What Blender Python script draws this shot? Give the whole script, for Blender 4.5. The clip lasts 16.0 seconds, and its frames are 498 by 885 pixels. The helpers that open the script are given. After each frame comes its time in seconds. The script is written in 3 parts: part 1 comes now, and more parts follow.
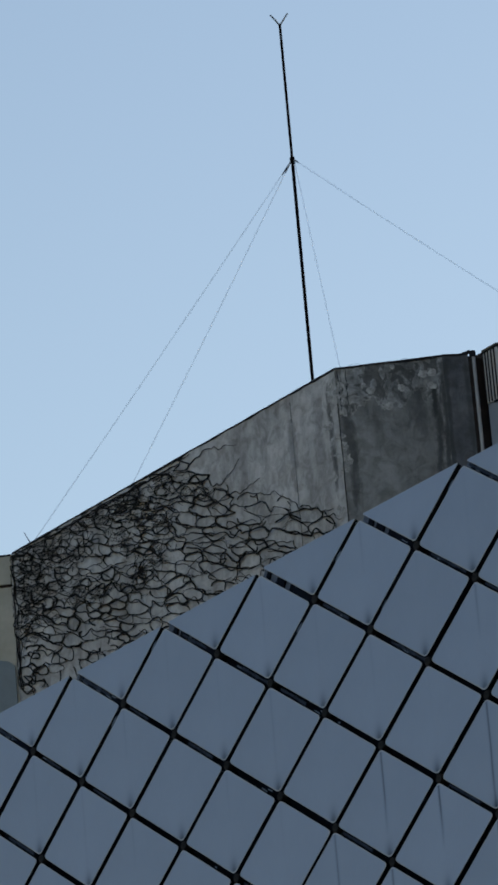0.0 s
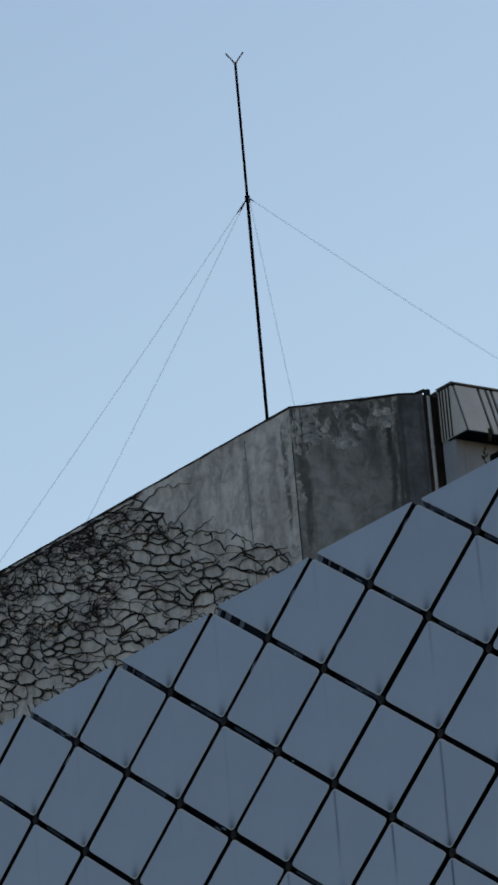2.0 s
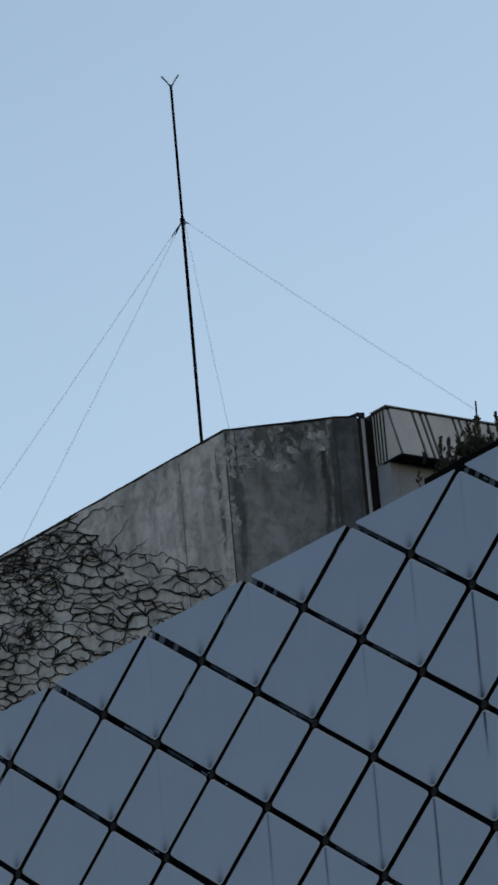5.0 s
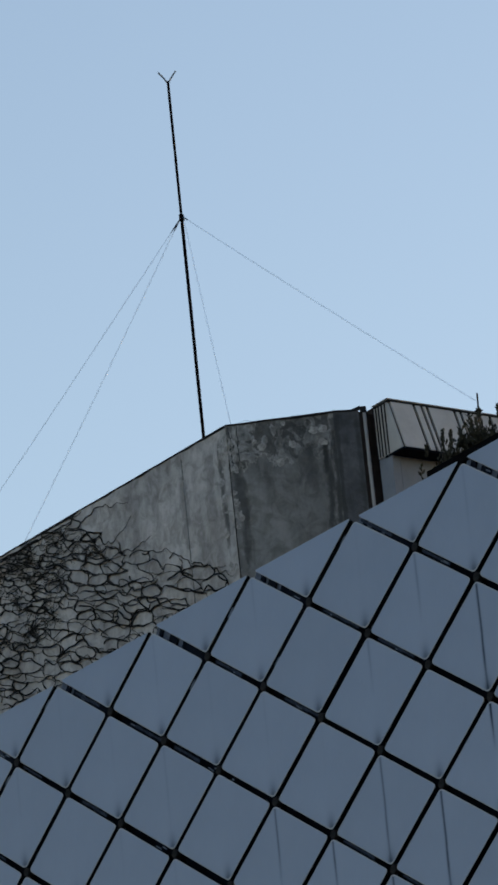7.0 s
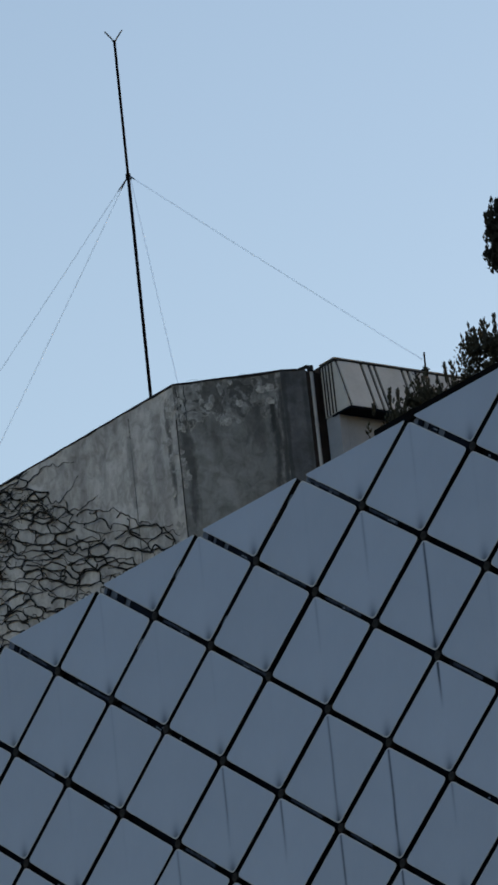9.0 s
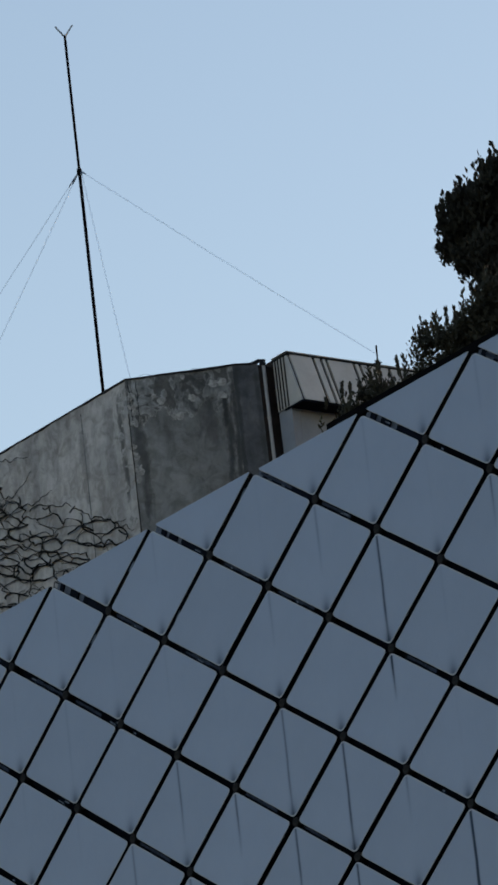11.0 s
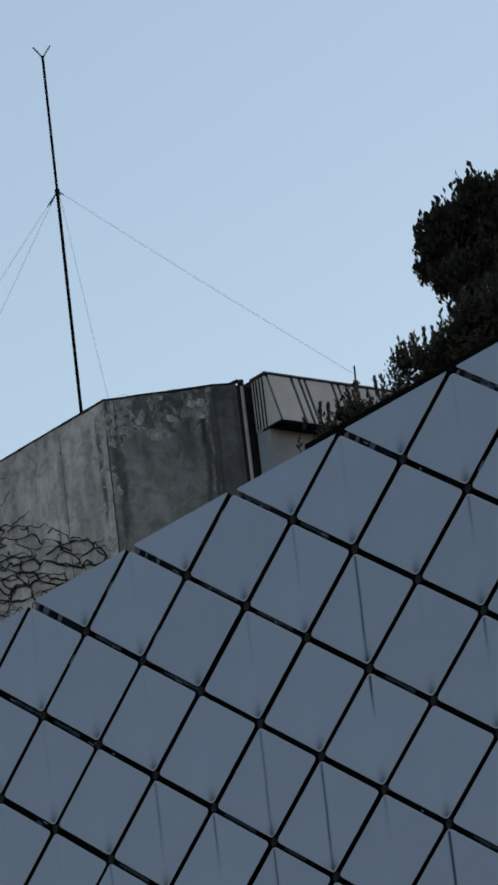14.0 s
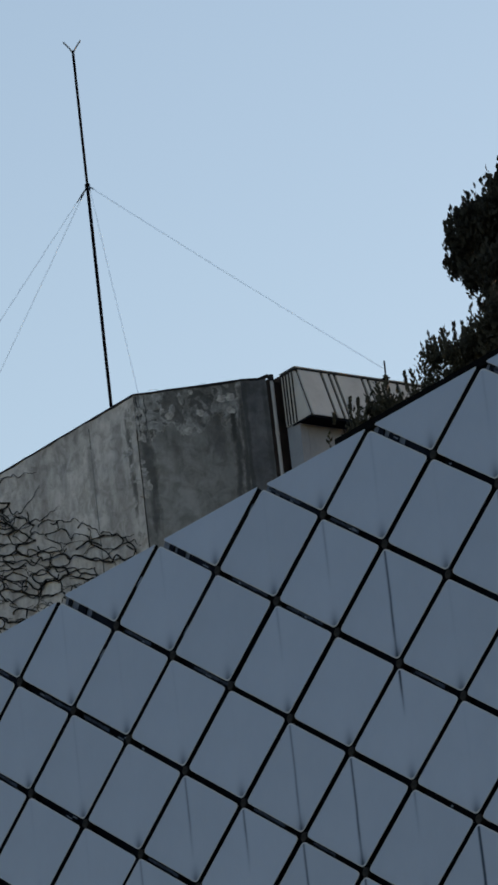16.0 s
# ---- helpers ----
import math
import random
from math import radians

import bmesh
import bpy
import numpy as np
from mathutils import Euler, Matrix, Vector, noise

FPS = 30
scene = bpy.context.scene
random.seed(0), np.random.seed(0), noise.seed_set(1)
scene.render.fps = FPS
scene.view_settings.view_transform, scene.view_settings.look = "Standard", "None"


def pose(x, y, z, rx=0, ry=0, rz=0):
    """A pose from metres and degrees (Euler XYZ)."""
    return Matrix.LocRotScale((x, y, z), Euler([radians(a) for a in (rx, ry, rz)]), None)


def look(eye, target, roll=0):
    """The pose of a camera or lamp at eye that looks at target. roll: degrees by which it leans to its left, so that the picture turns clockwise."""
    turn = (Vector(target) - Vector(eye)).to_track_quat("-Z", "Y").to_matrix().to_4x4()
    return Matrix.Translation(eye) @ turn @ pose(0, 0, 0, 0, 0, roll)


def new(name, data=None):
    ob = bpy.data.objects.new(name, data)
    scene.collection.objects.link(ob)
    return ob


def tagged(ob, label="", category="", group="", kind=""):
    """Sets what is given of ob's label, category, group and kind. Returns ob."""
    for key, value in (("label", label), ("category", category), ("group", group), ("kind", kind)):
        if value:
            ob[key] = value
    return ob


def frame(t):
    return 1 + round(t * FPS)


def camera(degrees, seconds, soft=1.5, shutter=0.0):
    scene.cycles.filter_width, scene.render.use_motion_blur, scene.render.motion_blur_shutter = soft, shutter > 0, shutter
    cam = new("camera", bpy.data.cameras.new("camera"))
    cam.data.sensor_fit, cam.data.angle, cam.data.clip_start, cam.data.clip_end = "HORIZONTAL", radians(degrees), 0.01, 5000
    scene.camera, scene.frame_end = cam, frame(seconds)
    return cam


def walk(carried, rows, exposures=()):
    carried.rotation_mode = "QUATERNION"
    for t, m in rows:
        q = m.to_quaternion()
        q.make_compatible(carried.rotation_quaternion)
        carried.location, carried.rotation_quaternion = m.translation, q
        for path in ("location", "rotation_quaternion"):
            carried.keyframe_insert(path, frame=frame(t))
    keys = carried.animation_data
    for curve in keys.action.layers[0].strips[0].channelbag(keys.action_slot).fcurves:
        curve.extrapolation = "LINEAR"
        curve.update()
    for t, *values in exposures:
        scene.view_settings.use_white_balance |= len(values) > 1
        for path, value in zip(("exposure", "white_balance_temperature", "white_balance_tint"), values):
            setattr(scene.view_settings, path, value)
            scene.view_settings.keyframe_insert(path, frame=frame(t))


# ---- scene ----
FOV = 4.4922
EYE = (70.14, -48.94, 1.6)
cam = camera(FOV, 16.0, soft=3.05)
ROWS = [
    (0.0, 109.3110, 4.7827, 55.8144),
    (0.5, 109.3832, 4.8387, 55.5900),
    (1.0, 109.6012, 4.4886, 55.4106),
    (1.5, 109.6010, 4.7375, 55.2362),
    (2.0, 109.6211, 4.7798, 55.3757),
    (2.5, 109.5652, 4.7230, 55.2054),
    (3.0, 109.6156, 4.6436, 55.0943),
    (3.5, 109.6720, 4.7760, 55.0065),
    (4.0, 109.6561, 4.9907, 54.8468),
    (4.5, 109.7743, 4.9061, 54.8080),
    (5.0, 109.7756, 4.8081, 54.7552),
    (7.3, 109.6889, 5.6357, 55.0288),
    (7.5, 109.6076, 5.6333, 54.9427),
    (8.0, 109.5052, 5.7508, 54.8182),
    (8.5, 109.3277, 5.7951, 54.5696),
    (9.0, 109.3475, 5.8042, 54.6247),
    (9.5, 109.2675, 5.9554, 54.5682),
    (10.0, 109.4063, 6.0456, 54.4264),
    (10.2, 109.4368, 6.1655, 54.3535),
    (12.3, 109.0478, 6.2208, 54.3683),
    (12.5, 109.0853, 6.1615, 54.3904),
    (13.0, 109.2163, 6.4505, 54.3017),
    (13.5, 109.3957, 6.5854, 54.2583),
    (14.0, 109.4292, 6.3612, 54.1559),
    (14.5, 109.4423, 6.2586, 54.2233),
    (15.0, 109.3470, 6.4649, 54.3501),
    (15.5, 109.1195, 6.5275, 54.2520),
    (16.0, 109.4086, 6.2186, 54.3931),
]
walk(cam, [(t, pose(*EYE, rx, ry, rz)) for t, rx, ry, rz in ROWS],
     exposures=[(0.0, 1.47, 6900, 22), (5.0, 1.47, 6930, 22), (9.0, 1.49, 7010, 22), (13.0, 1.51, 7200, 22), (16.0, 1.52, 7260, 22)])

# ---- world and light ----
SUN_AZ, SUN_EL = 93.0, 4.0
world = bpy.data.worlds.new("dusk_sky")
scene.world = world
world.use_nodes = True
wn = world.node_tree.nodes
sky = wn.new("ShaderNodeTexSky")
sky.sky_type, sky.sun_disc = "NISHITA", False
sky.sun_elevation, sky.sun_rotation = radians(SUN_EL), radians(90 - SUN_AZ)
sky.altitude, sky.air_density, sky.dust_density, sky.ozone_density = 50, 1.0, 0.6, 1.7
wn["Background"].inputs["Strength"].default_value = 0.15
world.node_tree.links.new(sky.outputs[0], wn["Background"].inputs["Color"])

sun = new("sun", bpy.data.lights.new("sun", "SUN"))
sun.data.energy, sun.data.angle, sun.data.color = 0.5, radians(10), (1.0, 0.93, 0.85)
away = Vector((math.cos(radians(SUN_AZ)) * math.cos(radians(SUN_EL)), math.sin(radians(SUN_AZ)) * math.cos(radians(SUN_EL)), math.sin(radians(SUN_EL))))
sun.matrix_world = look(away * 200, (0, 0, 0))

# ---- plan, in metres: x along the cladding, y into the building ----
DH, DV = 2.4, 1.625            # diagonals of a rhombic panel
TOP = 28.89                    # level of the cladding's upper edge
DECK = 27.2                    # roof terrace behind the cladding
WALL_Y, WALL_TOP = 7.0, 35.33  # old concrete block on the terrace
CORNER = (-4.82, 7.0)
BEND = (-3.68, 8.27)
FACET = (-3.465, 8.612)


# ---- materials ----
def material(name, rough=0.8, metal=0.0):
    m = bpy.data.materials.new(name)
    m.use_nodes = True
    b = m.node_tree.nodes["Principled BSDF"]
    b.inputs["Roughness"].default_value, b.inputs["Metallic"].default_value = rough, metal
    return m, m.node_tree, b


def node(nt, kind, **values):
    n = nt.nodes.new(kind)
    for key, value in values.items():
        n.inputs[key.replace("_", " ")].default_value = value
    return n


def noise_of(nt, vec, scale, detail=5.0, rough=0.6, distort=0.0):
    n = node(nt, "ShaderNodeTexNoise", Scale=scale, Detail=detail, Roughness=rough, Distortion=distort)
    nt.links.new(vec, n.inputs["Vector"])
    return n.outputs["Fac"]


def ramp(nt, fac, *stops):
    n = nt.nodes.new("ShaderNodeValToRGB")
    el = n.color_ramp.elements
    while len(el) < len(stops):
        el.new(0.5)
    for e, (at, c) in zip(el, stops):
        e.position = at
        e.color = (*c, 1) if len(c) == 3 else c
    nt.links.new(fac, n.inputs["Fac"])
    return n.outputs["Color"]


def grey(v):
    return (v, v, v)


def mixed(nt, fac, a, b, blend="MIX"):
    n = nt.nodes.new("ShaderNodeMix")
    n.data_type, n.blend_type = "RGBA", blend
    for key, v in ((0, fac), (6, a), (7, b)):
        if isinstance(v, (int, float)):
            n.inputs[key].default_value = v
        elif isinstance(v, tuple):
            n.inputs[key].default_value = (*v, 1)
        else:
            nt.links.new(v, n.inputs[key])
    return n.outputs[2]


def maths(nt, op, a, b=0.0, c=0.0):
    n = nt.nodes.new("ShaderNodeMath")
    n.operation = op
    for k, v in enumerate((a, b, c)):
        if isinstance(v, (int, float)):
            n.inputs[k].default_value = v
        else:
            nt.links.new(v, n.inputs[k])
    return n.outputs[0]


def coords(nt, stretch=(1, 1, 1)):
    tc = nt.nodes.new("ShaderNodeTexCoord")
    mp = nt.nodes.new("ShaderNodeMapping")
    mp.inputs["Scale"].default_value = stretch
    nt.links.new(tc.outputs["Object"], mp.inputs["Vector"])
    return mp.outputs[0]


def bump(nt, bsdf, height, strength, distance=0.02):
    n = node(nt, "ShaderNodeBump", Strength=strength, Distance=distance)
    nt.links.new(height, n.inputs["Height"])
    nt.links.new(n.outputs[0], bsdf.inputs["Normal"])


def base(nt, bsdf, colour):
    nt.links.new(colour, bsdf.inputs["Base Color"])


def simple(name, dark, light, rough, scale=6.0, metal=0.0, relief=0.2, gloss=0.5):
    m, nt, b = material(name, rough, metal)
    b.inputs["Specular IOR Level"].default_value = gloss
    v = coords(nt)
    f = noise_of(nt, v, scale)
    g = noise_of(nt, v, scale * 7)
    c = ramp(nt, f, (0.3, dark), (0.7, light))
    base(nt, b, mixed(nt, 0.25, c, ramp(nt, g, (0.3, dark), (0.7, light))))
    bump(nt, b, g, relief, 0.01)
    return m


def cladding_material(name, streaked):
    m, nt, b = material(name, 0.42, 0.0)
    tc = nt.nodes.new("ShaderNodeTexCoord")
    sep = nt.nodes.new("ShaderNodeSeparateXYZ")
    nt.links.new(tc.outputs["Object"], sep.inputs[0])
    info = nt.nodes.new("ShaderNodeObjectInfo")
    rnd = info.outputs["Random"]
    # rain streak from the upper corner, its length and strength differ from panel to panel
    v = coords(nt, (1, 1, 0.25))
    wob = maths(nt, "MULTIPLY", maths(nt, "SUBTRACT", noise_of(nt, v, 2.0), 0.5), 0.09)
    dx = maths(nt, "ABSOLUTE", maths(nt, "ADD", sep.outputs["X"], wob))
    line = maths(nt, "POWER", maths(nt, "MAXIMUM", maths(nt, "SUBTRACT", 1.0, maths(nt, "MULTIPLY", dx, 19.0)), 0.0), 1.7)
    stain = nt.nodes.new("ShaderNodeSeparateColor")
    nt.links.new(info.outputs["Color"], stain.inputs[0])
    length = maths(nt, "MULTIPLY", stain.outputs[1], 1.8)
    down = maths(nt, "SUBTRACT", 0.80, sep.outputs["Z"])
    fade = maths(nt, "MINIMUM", maths(nt, "MAXIMUM", maths(nt, "MULTIPLY", maths(nt, "SUBTRACT", length, down), 1.6), 0.0), 1.0)
    streak = maths(nt, "MULTIPLY", maths(nt, "MULTIPLY", line, fade), maths(nt, "MULTIPLY", stain.outputs[0], 1.5))
    # grime above the lower corner
    up = maths(nt, "ADD", sep.outputs["Z"], 0.80)
    g1 = maths(nt, "ADD", maths(nt, "POWER", maths(nt, "MULTIPLY", sep.outputs["X"], 12.0), 2.0), maths(nt, "POWER", maths(nt, "MULTIPLY", up, 5.2), 2.0))
    smudge = maths(nt, "MULTIPLY", maths(nt, "EXPONENT", maths(nt, "MULTIPLY", g1, -1.0)), 0.85)
    dirt = maths(nt, "MINIMUM", maths(nt, "ADD", maths(nt, "MULTIPLY", streak, streaked), smudge), 0.9)
    tone = ramp(nt, noise_of(nt, coords(nt), 0.9, 3), (0.3, (0.209, 0.270, 0.396)), (0.7, (0.230, 0.293, 0.425)))
    fine = ramp(nt, noise_of(nt, coords(nt, (6, 6, 1.2)), 5.0), (0.35, grey(0.975)), (0.65, grey(1.0)))
    tone = mixed(nt, 1.0, tone, fine, "MULTIPLY")
    per = ramp(nt, rnd, (0.0, grey(0.95)), (1.0, grey(1.03)))
    tone = mixed(nt, 1.0, tone, per, "MULTIPLY")
    base(nt, b, mixed(nt, dirt, tone, (0.006, 0.017, 0.036)))
    # dirt is dull, the coating has a slight gloss
    nt.links.new(maths(nt, "MULTIPLY", maths(nt, "SUBTRACT", 1.0, dirt), 0.5), b.inputs["Specular IOR Level"])
    bump(nt, b, noise_of(nt, coords(nt), 1.6, 2), 0.05, 0.02)
    return m


def concrete_material(name, low, high, stains=(), band=0.0):
    """Rain-run concrete. stains: plan x, half width, upper and lower end and strength of dark runs; band: how far plaster scales down from the top."""
    m, nt, b = material(name, 0.92)
    v = coords(nt)
    tall = coords(nt, (1, 1, 0.22))
    sep = nt.nodes.new("ShaderNodeSeparateXYZ")
    nt.links.new(v, sep.inputs[0])
    big = noise_of(nt, v, 0.9, 4, 0.55)
    runs = noise_of(nt, tall, 2.6, 6, 0.65, 0.4)
    fine = noise_of(nt, v, 22.0, 6, 0.7)
    mid = noise_of(nt, v, 4.5, 7, 0.62, 0.8)
    col = ramp(nt, big, (0.3, low), (0.7, high))
    col = mixed(nt, 0.62, col, ramp(nt, runs, (0.34, (0.46, 0.45, 0.44)), (0.5, grey(0.88)), (0.66, grey(1.12))), "MULTIPLY")
    col = mixed(nt, 0.66, col, ramp(nt, mid, (0.36, (0.5, 0.49, 0.47)), (0.55, grey(1.0)), (0.72, grey(1.18))), "MULTIPLY")
    col = mixed(nt, 0.26, col, ramp(nt, fine, (0.3, grey(0.7)), (0.7, grey(1.15))), "MULTIPLY")
    height = maths(nt, "ADD", fine, maths(nt, "MULTIPLY", mid, 1.5))
    wide = maths(nt, "SUBTRACT", noise_of(nt, coords(nt, (1, 1, 0.5)), 3.2, 6, 0.65), 0.5)
    if band:
        # coats of paint and plaster that scale off in patches with pale lips
        patch = noise_of(nt, coords(nt, (1, 1, 0.8)), 3.4, 5, 0.55, 1.4)
        fleck = noise_of(nt, v, 9.0, 5, 0.6, 1.0)
        edge = maths(nt, "ADD", maths(nt, "SUBTRACT", sep.outputs["Z"], WALL_TOP - band), maths(nt, "MULTIPLY", wide, 1.3))
        mask = ramp(nt, maths(nt, "MULTIPLY", edge, 4.0), (0.0, grey(0.0)), (0.10, grey(1.0)))
        lip = ramp(nt, maths(nt, "MULTIPLY", edge, 4.0), (0.0, grey(0.0)), (0.07, grey(0.9)), (0.22, grey(0.0)))
        scab = ramp(nt, patch, (0.36, (0.50, 0.49, 0.48)), (0.455, (0.70, 0.69, 0.68)), (0.475, grey(1.75)), (0.50, grey(1.38)), (0.60, grey(1.15)), (0.64, grey(0.6)))
        scab = mixed(nt, 0.6, scab, ramp(nt, fleck, (0.38, grey(0.62)), (0.46, grey(1.0)), (0.60, grey(1.1)), (0.68, grey(1.5))), "MULTIPLY")
        col = mixed(nt, mask, col, mixed(nt, 0.95, col, scab, "MULTIPLY"))
        col = mixed(nt, maths(nt, "MULTIPLY", lip, 0.55), col, (0.50, 0.485, 0.48))
        height = maths(nt, "ADD", height, maths(nt, "MULTIPLY", mask, maths(nt, "MULTIPLY", patch, 5.0)))
    rag = maths(nt, "SUBTRACT", noise_of(nt, coords(nt, (1, 1, 0.45)), 9.0, 8, 0.7, 0.6), 0.5)
    for at, half, z_top, z_low, strength in stains:
        dx = maths(nt, "DIVIDE", maths(nt, "ADD", maths(nt, "SUBTRACT", sep.outputs["X"], at), maths(nt, "MULTIPLY", wide, min(0.35, half * 3.0))), half)
        g = maths(nt, "EXPONENT", maths(nt, "MULTIPLY", maths(nt, "POWER", maths(nt, "ABSOLUTE", dx), 2.0), -1.0))
        zz = maths(nt, "ADD", sep.outputs["Z"], maths(nt, "MULTIPLY", wide, 0.8))
        up = ramp(nt, maths(nt, "MULTIPLY", maths(nt, "SUBTRACT", z_top, zz), 4.0), (0.0, grey(0)), (0.6, grey(1)))
        dn = ramp(nt, maths(nt, "MULTIPLY", maths(nt, "SUBTRACT", zz, z_low), 1.5), (0.0, grey(0)), (1.0, grey(1)))
        k = maths(nt, "MULTIPLY", maths(nt, "MULTIPLY", g, up), dn)
        k = ramp(nt, maths(nt, "ADD", k, maths(nt, "MULTIPLY", rag, 1.3)), (0.42, grey(0)), (0.62, grey(0.55)), (0.95, grey(1)))
        k = maths(nt, "MULTIPLY", maths(nt, "MULTIPLY", k, strength), ramp(nt, g, (0.02, grey(0)), (0.2, grey(1))))
        col = mixed(nt, k, col, (0.034, 0.034, 0.036))
    base(nt, b, col)
    bump(nt, b, height, 0.55, 0.03)
    return m


M_PANEL = cladding_material("coated_metal_panel", 1.0)
M_PANEL_TOP = cladding_material("coated_metal_edge_panel", 0.0)
M_CONC = concrete_material("weathered_concrete", (0.41, 0.392, 0.402), (0.54, 0.518, 0.528),
                           [(-5.02, 0.08, 35.25, 33.0, 0.75), (-5.35, 0.16, 35.1, 33.4, 0.3), (-6.1, 0.12, 35.0, 33.4, 0.4), (-6.9, 0.12, 34.9, 33.8, 0.3)])
# right wall: its shaded side is put into a darker base tone
M_CONC_SHADED = concrete_material("shaded_weathered_concrete", (0.184, 0.185, 0.193), (0.272, 0.272, 0.281),
                                # the broad entry at -3.93 darkens the wall's right half
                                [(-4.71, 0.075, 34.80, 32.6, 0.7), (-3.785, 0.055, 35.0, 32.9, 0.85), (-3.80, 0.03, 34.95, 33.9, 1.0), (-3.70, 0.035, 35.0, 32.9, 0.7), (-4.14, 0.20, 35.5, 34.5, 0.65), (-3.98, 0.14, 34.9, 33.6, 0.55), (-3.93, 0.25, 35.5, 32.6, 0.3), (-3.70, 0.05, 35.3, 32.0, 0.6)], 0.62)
# narrow facet: darker, bluer base tone than the other walls
M_CONC_FACET = concrete_material("dark_facet_concrete", (0.055, 0.058, 0.071), (0.150, 0.153, 0.172), [(-3.665, 0.03, 35.3, 32.5, 0.7), (-3.49, 0.025, 35.3, 33.0, 0.5)])
M_PLASTER = concrete_material("flaking_plaster", (0.29, 0.283, 0.29), (0.50, 0.487, 0.495))
M_TAR = simple("bitumen_roofing", (0.012, 0.013, 0.017), (0.024, 0.025, 0.029), 0.9, 5.0, gloss=0.15)
# dark steel; in the joints its near-black tone stands in for cavity shade
M_STEEL_SHADE = simple("dark_steel_and_joint_shade", (0.0012, 0.0013, 0.002), (0.0025, 0.003, 0.0045), 0.8, 12.0, 0.0, 0.1, 0.03)
# pale tone that paints a bright halo along the panel edges
M_EDGE = simple("panel_edge_halo", (0.30, 0.325, 0.385), (0.37, 0.39, 0.44), 0.7, 5.0, 0.0, 0.1, 0.3)
# painted brightness of the sky and wall behind the open top joints
M_GAP_LIGHT = simple("blue_grey_gap_light", (0.02, 0.03, 0.055), (0.10, 0.13, 0.19), 0.6, 5.0, 0.0, 0.2, 0.3)
# mottled blue that paints reflections into the joints
M_STRIP = simple("mottled_blue_glint", (0.001, 0.002, 0.006), (0.030, 0.048, 0.088), 0.7, 7.0, 0.0, 0.2, 0.15)
M_FITTING = simple("rusty_joint_fitting", (0.010, 0.010, 0.012), (0.03, 0.029, 0.030), 0.8, 16.0, 0.0, 0.2, 0.1)
# dark bars with bluish glints painted on as noise patches
M_JOINT = simple("dark_steel_with_glints", (0.0008, 0.001, 0.002), (0.006, 0.010, 0.021), 0.8, 4.0, 0.0, 0.15, 0.04)
# steel of the stake, also the colour of painted glints in the joints
M_GALV_GLINT = simple("galvanised_steel_and_glint", (0.012, 0.02, 0.04), (0.10, 0.14, 0.21), 0.5, 9.0, 0.3, 0.1)
M_MAST = simple("black_painted_tube", (0.002, 0.002, 0.0035), (0.004, 0.004, 0.006), 0.85, 20.0, 0.0, 0.05, 0.04)
# thick wires made bluish and partly transparent to look faint from the camera
M_WIRE = simple("see_through_wire", (0.42, 0.60, 0.80), (0.52, 0.70, 0.90), 0.5, 30.0, 0.0, 0.05)
M_WIRE.node_tree.nodes["Principled BSDF"].inputs["Alpha"].default_value = 0.18
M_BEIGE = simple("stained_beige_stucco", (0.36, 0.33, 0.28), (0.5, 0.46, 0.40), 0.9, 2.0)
M_PIPE = simple("dull_pale_paint", (0.31, 0.29, 0.285), (0.42, 0.395, 0.39), 0.95, 8.0)
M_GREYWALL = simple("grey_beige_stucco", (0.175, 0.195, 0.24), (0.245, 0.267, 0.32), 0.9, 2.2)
M_SHEET = simple("grey_sheet_metal", (0.35, 0.34, 0.343), (0.46, 0.448, 0.45), 0.6, 2.5, 0.0, 0.05)
M_DARK = simple("dark_brown_recess", (0.017, 0.012, 0.011), (0.036, 0.026, 0.024), 0.9, 4.0, gloss=0.15)
M_VINE = simple("dry_vine_bark", (0.009, 0.0086, 0.009), (0.026, 0.0235, 0.0235), 0.95, 15.0, gloss=0.05)
M_BARK = simple("tree_bark", (0.05, 0.04, 0.03), (0.11, 0.09, 0.07), 0.95, 12.0, relief=0.6)
M_TANK = simple("blue_grey_tank", (0.13, 0.16, 0.19), (0.18, 0.21, 0.24), 0.5, 3.0)
M_GROUND = simple("asphalt", (0.04, 0.04, 0.042), (0.065, 0.065, 0.066), 0.95, 0.6)
M_INNER = simple("dark_backing_board", (0.003, 0.0045, 0.009), (0.006, 0.009, 0.016), 0.9, 3.0, gloss=0.1)


def leaf_material(name, dark, light):
    m, nt, b = material(name, 0.7)
    b.inputs["Specular IOR Level"].default_value = 0.15
    geo = nt.nodes.new("ShaderNodeNewGeometry")
    c = ramp(nt, geo.outputs["Random Per Island"], (0.0, dark), (1.0, light))
    base(nt, b, mixed(nt, 0.3, c, ramp(nt, noise_of(nt, coords(nt), 3.0), (0.3, dark), (0.7, light))))
    return m


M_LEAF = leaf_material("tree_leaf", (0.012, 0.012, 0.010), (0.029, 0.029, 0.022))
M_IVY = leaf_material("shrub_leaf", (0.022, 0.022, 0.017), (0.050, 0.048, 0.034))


# ---- builders ----
def mesh_of(name, bm, mat, smooth=False, edge=None):
    me = bpy.data.meshes.new(name)
    bm.normal_update()
    bm.to_mesh(me)
    bm.free()
    me.materials.append(mat)
    if edge:
        me.materials.append(edge)
        # panel sides are blackened to put the joints' shade into the colour
        me.materials.append(M_STEEL_SHADE)
    if smooth:
        for p in me.polygons:
            p.use_smooth = True
    return me


def part(name, bm, mat, parent=None, label="", smooth=False):
    ob = new(name, mesh_of(name, bm, mat, smooth))
    if parent is not None:
        ob.parent = parent
    if label:
        ob["label"] = label
    return ob


def piece(name, me, parent, m):
    ob = new(name, me)
    ob.parent = parent
    ob.matrix_basis = m
    return ob


